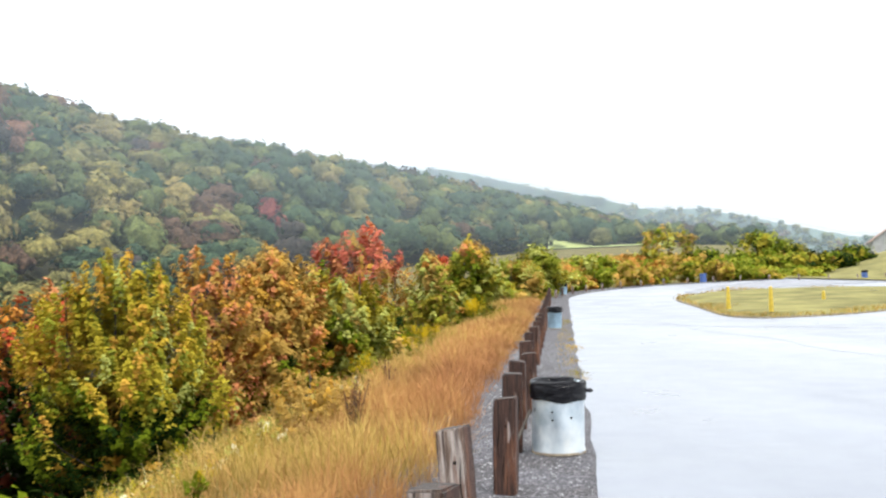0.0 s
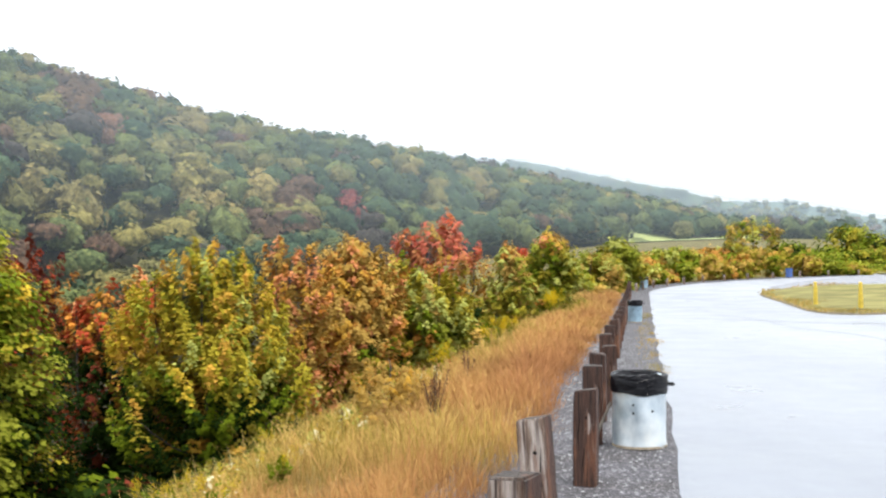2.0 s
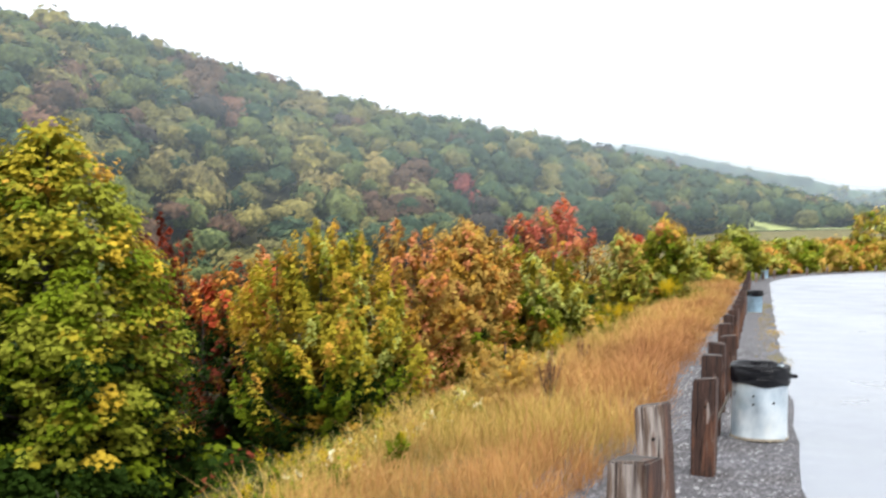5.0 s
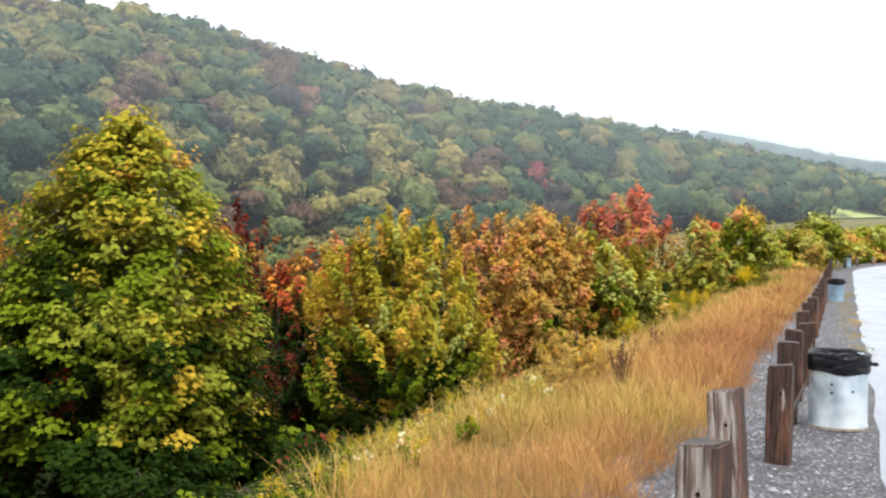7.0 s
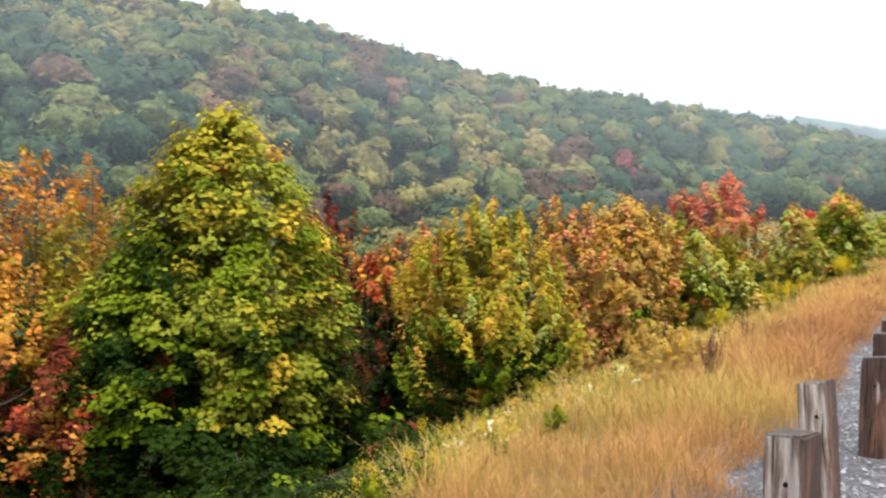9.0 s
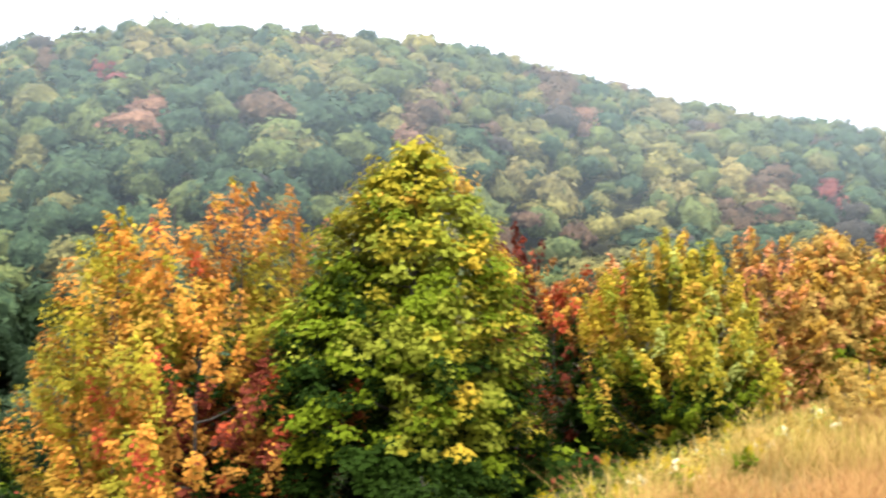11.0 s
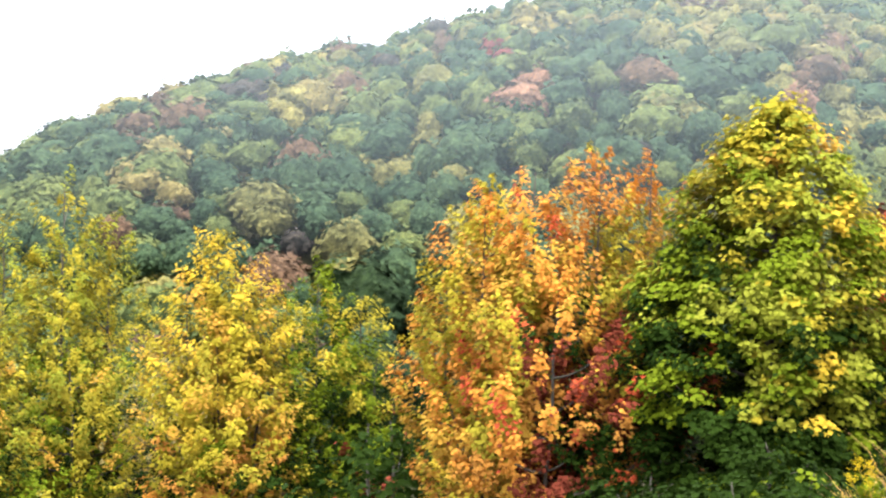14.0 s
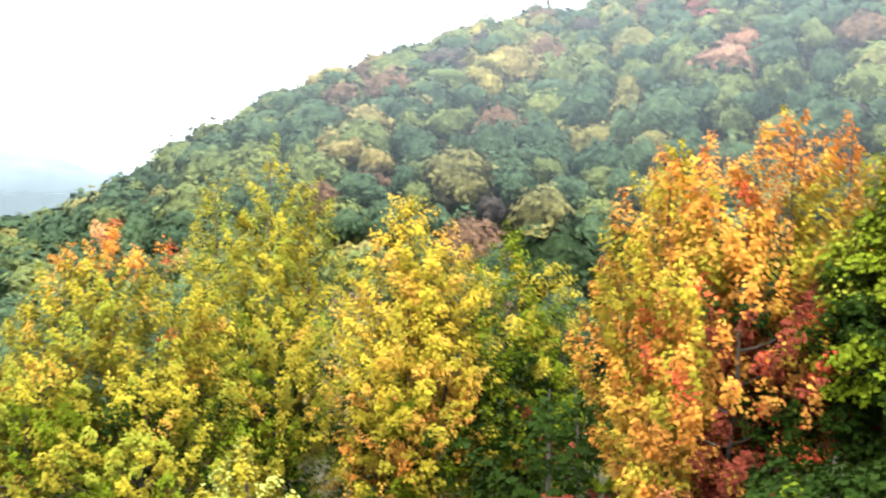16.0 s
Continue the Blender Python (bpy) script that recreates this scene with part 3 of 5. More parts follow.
# green lower leaves, with dark green added where the crown would be shaded
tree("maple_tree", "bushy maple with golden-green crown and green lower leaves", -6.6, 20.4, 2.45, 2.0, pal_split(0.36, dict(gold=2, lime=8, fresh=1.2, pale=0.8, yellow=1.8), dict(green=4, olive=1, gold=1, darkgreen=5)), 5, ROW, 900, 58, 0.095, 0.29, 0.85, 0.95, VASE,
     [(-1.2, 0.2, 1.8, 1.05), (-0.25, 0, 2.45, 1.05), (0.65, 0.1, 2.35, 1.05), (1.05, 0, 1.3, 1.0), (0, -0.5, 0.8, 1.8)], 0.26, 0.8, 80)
tree("ash_tree", "thin tree with sparse salmon-brown leaves", -5.6, 23.2, 2.75, 1.2, pal_of(brown=2.5, pink=3, tan=5, gold=1.2, orange=0.6), 6, ROW, 500, 38, 0.095, 0.24, 0.8, 0.95, VASE,
     [(-0.35, 0, 2.75, 0.7), (0.5, 0.1, 2.6, 0.8), (0.3, 0, 1.6, 1.1)], 0.34)
tree("maple_tree", "rounded russet-orange tree below the bank", -4.5, 26.6, 2.8, 1.35, pal_split(0.42, dict(brown=4, gold=1.5, tan=4.5, pink=0.8), dict(brown=4, green=2, tan=2, olive=2, darkgreen=0.7)), 7, ROW, 700, 44, 0.11, 0.3, 0.6, 0.7, DOME, gaps=0.1)
tree("maple_tree", "leafy yellow-green tree below the bank", -3.2, 29.7, 2.25, 1.6, pal_split(0.45, dict(lime=4, olive=2, pale=4, tan=1.5, green=1), dict(green=2, fresh=3, lime=1, pale=2.5, olive=2, brown=1.2)), 8, ROW, 620, 42, 0.13, 0.33, 0.75, 0.85, DOME,
     [(-0.5, 0, 2.25, 1.1), (0.6, 0, 2.1, 1.15), (1.2, 0.2, 1.1, 0.9)])
tree("maple_tree", "bright red and orange maple in the row", -4.2, 50.0, 4.95, 2.5, pal_split(0.6, dict(rose=6, pink=3, red=1, brown=1, tan=1), dict(gold=2, tan=4, brown=3, olive=3, orange=1.5, pale=1)), 9, ROW, 520, 34, 0.17, 0.45, 0.65, 0.8, VASE,
     [(0.7, 0, 4.95, 1.5), (-1.9, 0.3, 4.1, 1.2), (1.7, 0, 3.4, 1.3), (-0.6, 0, 4.3, 1.3)])
tree("maple_tree", "dull olive tree in the row", -0.6, 41.8, 3.0, 1.15, pal_of(fresh=2.5, brown=1, olive=3, tan=3, pale=3), 10, ROW, 300, 30, 0.16, 0.38, 0.7, 0.7)
tree("maple_tree", "dark green tree with an orange top", 1.2, 44.8, 3.6, 1.5, pal_split(0.8, dict(orange=2, pink=2, tan=3, gold=2, olive=1), dict(green=3, fresh=2, olive=4, pale=1.5)), 11, ROW, 340, 32, 0.16, 0.4, 0.6, 0.7, DOME)
tree("maple_tree", "small crimson tree among the others", 0.0, 59.9, 3.85, 1.1, pal_of(red=4, rose=4), 12, ROW, 110, 24, 0.19, 0.45, 0.7, 0.8)
tree("shrub_tree", "light green rounded tree by the bank", 4.0, 59.7, 2.9, 2.1, pal_of(olive=2, tan=4, pale=4, fresh=2, lime=1), 13, ROW, 260, 30, 0.2, 0.5, 0.5, 0.6, DOME)
tree("shrub_tree", "green bushy tree at the end of the bank", 6.0, 66.0, 4.0, 1.9, pal_of(olive=2, pale=3, green=2, fresh=3), 14, ROW, 260, 30, 0.22, 0.55, 0.5, 0.6, DOME)
tree("maple_tree", "yellow-leaved maple behind the orange one", -18.2, 14.8, 2.85, 1.6, pal_of(yellow=2, lime=6, gold=1, olive=1.5), 15, ROW, 400, 32, 0.125, 0.32, 0.8, 0.85)
# yellow trees from here: dark green among low leaves stands in for shade
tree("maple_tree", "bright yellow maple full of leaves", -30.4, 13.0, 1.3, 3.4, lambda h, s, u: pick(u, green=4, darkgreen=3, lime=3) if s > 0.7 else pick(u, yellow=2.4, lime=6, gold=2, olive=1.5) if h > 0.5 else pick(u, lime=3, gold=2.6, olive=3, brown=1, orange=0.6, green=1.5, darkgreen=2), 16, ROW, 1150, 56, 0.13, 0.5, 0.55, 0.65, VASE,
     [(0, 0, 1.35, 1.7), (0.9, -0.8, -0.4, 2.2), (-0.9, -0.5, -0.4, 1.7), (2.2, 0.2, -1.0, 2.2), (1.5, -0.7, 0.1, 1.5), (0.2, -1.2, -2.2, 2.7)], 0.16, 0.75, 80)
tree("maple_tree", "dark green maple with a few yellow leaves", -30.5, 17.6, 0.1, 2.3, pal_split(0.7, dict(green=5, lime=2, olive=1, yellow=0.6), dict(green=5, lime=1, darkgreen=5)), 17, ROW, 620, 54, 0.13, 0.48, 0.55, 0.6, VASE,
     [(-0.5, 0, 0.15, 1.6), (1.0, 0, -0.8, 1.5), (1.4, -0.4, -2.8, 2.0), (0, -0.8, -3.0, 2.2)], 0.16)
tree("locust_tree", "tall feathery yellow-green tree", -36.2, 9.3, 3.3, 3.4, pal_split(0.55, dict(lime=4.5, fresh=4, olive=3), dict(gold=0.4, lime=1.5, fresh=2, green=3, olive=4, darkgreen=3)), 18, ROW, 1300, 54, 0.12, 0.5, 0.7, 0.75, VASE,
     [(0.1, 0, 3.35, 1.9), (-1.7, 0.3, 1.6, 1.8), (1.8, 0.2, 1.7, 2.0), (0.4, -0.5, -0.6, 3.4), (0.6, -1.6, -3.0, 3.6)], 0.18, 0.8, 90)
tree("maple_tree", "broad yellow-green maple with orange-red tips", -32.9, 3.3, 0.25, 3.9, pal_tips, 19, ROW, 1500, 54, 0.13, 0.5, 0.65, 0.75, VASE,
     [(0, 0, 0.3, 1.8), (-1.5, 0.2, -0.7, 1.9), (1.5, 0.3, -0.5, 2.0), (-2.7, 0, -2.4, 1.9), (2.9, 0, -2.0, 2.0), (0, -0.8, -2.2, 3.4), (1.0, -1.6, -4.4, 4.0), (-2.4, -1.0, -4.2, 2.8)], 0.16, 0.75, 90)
tree("shrub", "pale green shrub on the slope", -15.6, 3.9, -2.95, 0.95, pal_of(pale=3, lime=2, olive=2), 20, ROW, 150, 30, 0.1, 0.24, 0.6, 0.7, DOME)
tree("maple_tree", "yellow-green maple at the end of the row", -33.8, -2.2, -1.6, 2.9, pal_of(yellow=1.5, lime=5, olive=1, red=0.25), 21, ROW, 420, 34, 0.17, 0.5, 0.7, 0.75)

# shrubs between and behind the trees, most leaves darkened to stand in for shade
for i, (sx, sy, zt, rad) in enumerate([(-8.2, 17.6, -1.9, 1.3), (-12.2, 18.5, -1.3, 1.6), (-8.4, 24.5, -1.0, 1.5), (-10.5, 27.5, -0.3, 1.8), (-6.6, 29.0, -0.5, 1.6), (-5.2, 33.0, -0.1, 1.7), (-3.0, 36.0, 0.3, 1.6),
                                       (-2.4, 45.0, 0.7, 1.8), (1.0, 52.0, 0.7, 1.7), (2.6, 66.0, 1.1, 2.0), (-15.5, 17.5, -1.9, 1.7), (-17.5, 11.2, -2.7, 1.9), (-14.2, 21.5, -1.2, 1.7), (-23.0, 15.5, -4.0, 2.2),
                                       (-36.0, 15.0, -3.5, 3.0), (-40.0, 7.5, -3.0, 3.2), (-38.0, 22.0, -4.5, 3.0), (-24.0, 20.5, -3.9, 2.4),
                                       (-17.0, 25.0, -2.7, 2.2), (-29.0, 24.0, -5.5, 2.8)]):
    tree("undergrowth_shrub", "leafy shrub growing under the trees with leaves darkened for shade", sx, sy, zt, rad * 1.15, pal_of(olive=3, green=3, tan=1.5, darkgreen=2) if 4 < i < 10 else pal_of(darkgreen=9, green=0.35, darkred=0.4), 200 + i, "shrubs under the trees", 130, 18, 0.2, 0.4, 0.3, 0.5, DOME, limbs=14, category="shrub")


# leafy shrubs on the slope just below the crest, coloured dark for shade
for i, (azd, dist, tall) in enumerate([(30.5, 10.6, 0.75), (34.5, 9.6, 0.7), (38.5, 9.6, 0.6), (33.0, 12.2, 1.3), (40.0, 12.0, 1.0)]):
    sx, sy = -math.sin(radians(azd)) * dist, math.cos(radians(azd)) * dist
    tree("undergrowth_shrub", "leafy shrub growing on the slope with leaves darkened for shade", sx, sy, float(ground(sx, sy)) + 0.72 * tall, 0.85, pal_of(darkgreen=12, green=0.7), 240 + i, "shrubs under the trees", 70, 18, 0.09, 0.17, 0.3, 0.5, DOME, limbs=10, category="shrub")


# ---------------------------------------------------------------- the wooded hill
def crown_template(rng, cols, rows_, sprigs, size):
    """A far tree's crown of radius about 1, its top at z 0: one billowing canopy and loose sprigs of leaves on it."""
    lobes = rng.normal(size=(24, 3))
    lobes[:, 2] = np.abs(lobes[:, 2]) * 1.1 - 0.2
    lobes /= np.linalg.norm(lobes, axis=1)[:, None]
    big = rng.uniform(0.17, 0.36, 24)

    def canopy(u):
        # outer surface of a dome set with billows
        cosang = np.clip(u @ lobes.T, -1, 1)
        perp = np.sqrt(1 - cosang ** 2) * 0.7
        reach = np.where((perp < big) & (cosang > 0), cosang * 0.7 + np.sqrt(np.maximum(big ** 2 - perp ** 2, 0)), 0.5)
        return reach.max(1)

    th = np.linspace(0, 2 * math.pi, cols, endpoint=False)
    el = np.linspace(-0.9, 1.5, rows_)
    u = np.array([(math.cos(t + 0.2 * i) * math.cos(e), math.sin(t + 0.2 * i) * math.cos(e), math.sin(e)) for i, e in enumerate(el) for t in th])
    core = u * (canopy(u) * rng.uniform(0.84, 0.93, len(u)))[:, None]
    w = rng.normal(size=(sprigs, 3))
    w[:, 2] = np.abs(w[:, 2]) * 1.1 - 0.35
    w /= np.linalg.norm(w, axis=1)[:, None]
    pos = w * (canopy(w) * rng.uniform(0.84, 1.05, sprigs))[:, None]
    nz = w + np.array([0, 0, 0.25]) + rng.normal(0, 0.3, w.shape)
    nz /= np.linalg.norm(nz, axis=1)[:, None]
    ax = np.cross(nz, rng.normal(size=w.shape))
    ax /= np.linalg.norm(ax, axis=1)[:, None]
    ay = np.cross(nz, ax)
    sz = size * rng.uniform(0.6, 1.3, sprigs)[:, None]
    v = np.stack([pos + ax * sz, pos - 0.6 * ax * sz + 0.8 * ay * sz, pos - 0.6 * ax * sz - 0.8 * ay * sz], 1).reshape(-1, 3)
    quads = grid_faces(rows_, cols, wrap=True)
    tris = np.concatenate([quads[:, [0, 1, 2]], quads[:, [0, 2, 3]]])
    return np.concatenate([core, v]) - np.array([0, 0, 0.95]), np.concatenate([tris, np.arange(sprigs * 3).reshape(-1, 3) + len(core)]), len(tris)


# crowns that stand out on the hillside by their colour: bearing, height, half width (degrees), kind
STANDOUTS = [
    (10.4, 4.5, 0.5, "red"), (14.5, 3.3, 1.1, "russet"), (9.4, 2.9, 1.1, "plum"), (24.7, 2.6, 1.3, "russet"), (23.5, 8.5, 0.9, "rose"), (24.7, 8.6, 0.7, "plum"), (13.3, 4.9, 0.8, "russet"),
    (20.8, 2.8, 0.9, "yellow"), (22.2, 2.3, 0.9, "yellow"), (18.1, 4.5, 1.2, "tan"), (15.1, 5.2, 0.9, "tan"), (26.3, 3.7, 0.7, "yellow"), (29.5, 5.6, 1.3, "deep"), (5.3, 4.9, 0.7, "yellow"),
    (33.7, 7.7, 0.8, "russet"), (25.4, 10.3, 1.1, "russet"), (18.6, 2.1, 1.1, "plum"), (29.8, 7.8, 0.8, "russet"), (19.5, 8.7, 1.0, "tan"), (42.7, 5.2, 0.9, "plum"), (50.7, 9.9, 0.8, "red"),
    (48.6, 7.7, 1.2, "rose"), (42.9, 9.0, 0.9, "russet"), (48.7, 11.0, 0.8, "tan"), (61.2, 7.4, 1.0, "tan"), (65.0, 0.6, 1.6, "olive"), (63.1, 6.4, 0.9, "yellow"), (69.5, 3.2, 1.0, "tan"),
    (63.8, -3.2, 0.7, "russet"), (34.1, 7.7, 0.8, "rose"),
]


def wooded_hill():
    rng = np.random.default_rng(77)
    near_t = [crown_template(rng, 14, 8, 460, 0.098) for _ in range(9)]
    close_t = [crown_template(rng, 16, 9, 820, 0.068) for _ in range(7)]
    far_t = [crown_template(rng, 11, 6, 175, 0.138) for _ in range(9)]
    mark = np.array([q[:3] for q in STANDOUTS])
    vs, fs, ix, sm, nv = [], [], [], [], 0
    r = 62.0
    while r < 640:
        step = 5.0 + r * 0.0105
        a = -19.0
        while a < 100:
            a += math.degrees(step / r) * rng.uniform(0.8, 1.25)
            rj = r + rng.uniform(-0.5, 0.5) * step
            toe, top = np.interp(a, *TOE_R), np.interp(a, *TOP_R)
            if rj < toe - np.interp(a, [-6, -4, 5, 25, 45], [4, 50, 20, 35, 48]) or rj > top + 22:
                continue
            x, y = -math.sin(radians(a)) * rj, math.cos(radians(a)) * rj
            g = float(ground(x, y))
            rad = (2.5 + 3.9 * rng.random() ** 1.4) * (0.92 + 0.0009 * rj)
            tall = rng.uniform(6.2, 9.2) + 0.42 * rad + np.interp(a, [-12, 0, 40, 55, 75], [0.8, 1.9, 1.6, -0.2, -1.2])
            t = close_t[rng.integers(7)] if rj < 105 else (near_t if rj < 165 else far_t)[rng.integers(9)]
            th = rng.uniform(0, 6.28)
            c, s = math.cos(th), math.sin(th)
            v = t[0] * np.array([rad * rng.uniform(0.8, 1.35), rad * rng.uniform(0.8, 1.2), rad * rng.uniform(0.85, 1.3)])
            v = np.stack([v[:, 0] * c - v[:, 1] * s + x, v[:, 0] * s + v[:, 1] * c + y, v[:, 2] + g + tall], -1)
            q = (rj - toe) / (top - toe)
            patch = wave(x, y, 30.0, 0.3) + rng.normal(0, 0.55)
            if a > 34 and q + 0.006 * (a - 36) < 0.5 + 0.3 * wave(x, y, 22.0, 1.1):
                # lowest crowns mostly get the near-black green, shade put into their colour
                kind = rng.choice(["green", "deep", "olive"], p=[0.35, 0.57, 0.08]) if q > 0.1 else rng.choice(["toe_shade", "deep"], p=[0.7, 0.3])
            elif patch > 0.85:
                kind = rng.choice(["yellow", "tan", "tan", "olive", "olive", "russet"]) if a < 44 else rng.choice(["green", "green", "deep", "olive", "tan", "deep"])
            elif patch > 0.3:
                kind = rng.choice(["olive" if a < 50 else "green", "green", "green", "deep", "yellow" if a < 40 else "deep"])
            else:
                kind = rng.choice(["green", "deep", "olive", "yellow", "russet", "plum"], p=[0.46, 0.29, 0.15, 0.04, 0.04, 0.02])
            if a < 12 and kind in ("green", "olive", "yellow") and rng.random() < 0.4:
                kind = "deep"
            if a > 60 and rng.random() < 0.55 * smooth(58, 72, a) + 0.2:
                kind = rng.choice(["deep", "russet", "tan", "plum", "green"], p=[0.5, 0.1, 0.12, 0.03, 0.25])
            if a > 74 and kind in ("russet", "plum", "yellow", "tan"):
                kind = "deep"
            lift = math.degrees(math.atan2(g + tall - 0.4 * rad - EYE, rj))
            near = np.hypot(mark[:, 0] - a, mark[:, 1] - lift) - mark[:, 2]
            if near.min() < 0:
                kind = STANDOUTS[int(near.argmin())][3]
            # a second storey of foliage closes the woods along the crest
            for drop in (0.0, 4.5) if rj > top - 30 else (0.0,):
                tf = t[1][:t[2]] if drop else t[1]
                vs.append((v[:tf.max() + 1] if drop else v) - np.array([0, 0, drop]))
                fs.append(tf + nv)
                ix.append(np.full(len(tf), WOODS_AT[kind]))
                sm.append(np.arange(len(tf)) < t[2])
                nv += len(vs[-1])
        r += step * 0.8
    ob = mesh_object("hillside_woods", np.concatenate(vs), np.concatenate(fs), WOODS, np.concatenate(ix))
    ob.data.polygons.foreach_set("use_smooth", np.concatenate(sm))
    tagged(ob, "dense autumn woods of green, olive and russet crowns on the hillside", "woods", kind="stuff")


wooded_hill()


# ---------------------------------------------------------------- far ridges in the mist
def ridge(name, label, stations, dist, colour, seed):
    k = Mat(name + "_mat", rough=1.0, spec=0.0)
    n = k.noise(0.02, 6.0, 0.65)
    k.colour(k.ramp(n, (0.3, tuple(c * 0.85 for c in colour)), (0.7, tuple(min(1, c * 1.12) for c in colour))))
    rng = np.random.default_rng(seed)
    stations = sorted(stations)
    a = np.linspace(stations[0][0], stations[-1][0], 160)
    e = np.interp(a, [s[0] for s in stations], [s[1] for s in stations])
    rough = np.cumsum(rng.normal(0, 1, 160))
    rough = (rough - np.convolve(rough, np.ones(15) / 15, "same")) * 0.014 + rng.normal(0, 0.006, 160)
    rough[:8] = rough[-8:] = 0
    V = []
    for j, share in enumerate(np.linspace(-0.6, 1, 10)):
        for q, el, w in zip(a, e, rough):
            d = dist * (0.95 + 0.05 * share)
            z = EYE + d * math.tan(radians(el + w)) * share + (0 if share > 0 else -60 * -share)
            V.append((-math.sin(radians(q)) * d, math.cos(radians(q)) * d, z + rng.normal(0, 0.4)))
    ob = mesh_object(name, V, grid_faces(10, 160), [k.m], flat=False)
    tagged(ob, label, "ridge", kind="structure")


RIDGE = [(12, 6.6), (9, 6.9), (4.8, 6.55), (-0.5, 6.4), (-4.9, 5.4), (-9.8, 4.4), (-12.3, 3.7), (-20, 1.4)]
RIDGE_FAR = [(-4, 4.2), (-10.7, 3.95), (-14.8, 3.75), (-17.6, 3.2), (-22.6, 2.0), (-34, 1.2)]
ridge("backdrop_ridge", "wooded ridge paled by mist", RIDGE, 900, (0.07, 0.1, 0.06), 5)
# the far and left ridges have bluish haze mixed into their base colour
ridge("backdrop_ridge_far", "distant wooded ridge with pale blue haze in its colour", RIDGE_FAR, 1500, (0.12, 0.16, 0.15), 6)
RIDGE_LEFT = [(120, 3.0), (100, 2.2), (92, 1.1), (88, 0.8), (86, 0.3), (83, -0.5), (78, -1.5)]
ridge("backdrop_ridge_left", "hill across the valley with blue haze in its colour", RIDGE_LEFT, 520, (0.05, 0.07, 0.07), 7)


def ridge_woods(stations, dist, count, seed):
    """Crowns standing on a far ridge."""
    rng = np.random.default_rng(seed)
    kinds = [crown_template(rng, 8, 5, 26, 0.28) for _ in range(5)]
    pts = sorted(stations)
    vs, fs, ix, nv = [], [], [], 0
    for _ in range(count):
        a = rng.uniform(pts[0][0], pts[-1][0])
        e = float(np.interp(a, [p[0] for p in pts], [p[1] for p in pts]))
        if e < 0.2:
            continue
        q = rng.random() ** 0.8
        d = dist * (0.95 + 0.05 * q) - 3
        z = EYE + d * math.tan(radians(e)) * q
        rad = rng.uniform(3.0, 5.4) * max(dist, 800) / 1000
        t = kinds[rng.integers(5)]
        v = t[0] * rad * np.array([1, 1, rng.uniform(0.7, 1.1)]) + np.array([-math.sin(radians(a)) * d, math.cos(radians(a)) * d, z + 0.9 * rad])
        vs.append(v)
        fs.append(t[1] + nv)
        ix.append(np.full(len(t[1]), WOODS_AT[rng.choice(["green", "deep", "olive", "yellow", "russet"], p=[0.36, 0.3, 0.18, 0.08, 0.08])]))
        nv += len(v)
    ob = mesh_object("ridge_woods", np.concatenate(vs), np.concatenate(fs), WOODS, np.concatenate(ix))
    tagged(ob, "far autumn woods on the misty ridge", "woods", kind="stuff")


ridge_woods(RIDGE, 900, 1300, 8)
ridge_woods(RIDGE_FAR, 1500, 600, 9)
ridge_woods(RIDGE_LEFT, 520, 450, 10)


# ---------------------------------------------------------------- haze sheets before the hill and ridges
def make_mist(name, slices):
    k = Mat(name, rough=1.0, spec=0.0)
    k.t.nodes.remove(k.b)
    # pale blue tint of an added sheet that imitates haze in the air
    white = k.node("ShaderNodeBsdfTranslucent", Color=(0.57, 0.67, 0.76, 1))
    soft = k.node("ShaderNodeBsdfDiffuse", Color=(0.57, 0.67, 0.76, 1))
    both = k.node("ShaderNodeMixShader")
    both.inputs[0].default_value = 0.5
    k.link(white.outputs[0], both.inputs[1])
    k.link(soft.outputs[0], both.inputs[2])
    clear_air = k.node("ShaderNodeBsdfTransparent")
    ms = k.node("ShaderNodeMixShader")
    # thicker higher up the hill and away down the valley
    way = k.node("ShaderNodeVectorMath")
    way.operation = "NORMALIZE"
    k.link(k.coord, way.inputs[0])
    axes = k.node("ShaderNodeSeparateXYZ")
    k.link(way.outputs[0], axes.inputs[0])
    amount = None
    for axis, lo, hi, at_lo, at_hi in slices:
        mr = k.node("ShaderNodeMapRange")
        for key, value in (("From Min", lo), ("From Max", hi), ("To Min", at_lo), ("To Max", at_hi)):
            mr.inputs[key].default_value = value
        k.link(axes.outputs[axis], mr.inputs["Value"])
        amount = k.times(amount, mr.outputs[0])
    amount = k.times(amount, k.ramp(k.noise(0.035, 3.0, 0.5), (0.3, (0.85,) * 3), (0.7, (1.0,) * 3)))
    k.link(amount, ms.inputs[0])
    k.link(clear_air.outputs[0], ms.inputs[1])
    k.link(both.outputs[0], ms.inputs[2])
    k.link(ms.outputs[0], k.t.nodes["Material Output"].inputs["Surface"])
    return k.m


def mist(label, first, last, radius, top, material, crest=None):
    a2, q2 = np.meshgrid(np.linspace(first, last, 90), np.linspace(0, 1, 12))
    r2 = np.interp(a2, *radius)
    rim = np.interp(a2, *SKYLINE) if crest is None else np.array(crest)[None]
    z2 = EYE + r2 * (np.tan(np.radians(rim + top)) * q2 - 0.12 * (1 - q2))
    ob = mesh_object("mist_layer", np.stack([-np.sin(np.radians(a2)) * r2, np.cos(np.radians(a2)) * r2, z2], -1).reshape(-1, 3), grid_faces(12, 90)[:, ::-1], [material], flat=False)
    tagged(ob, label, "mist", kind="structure")


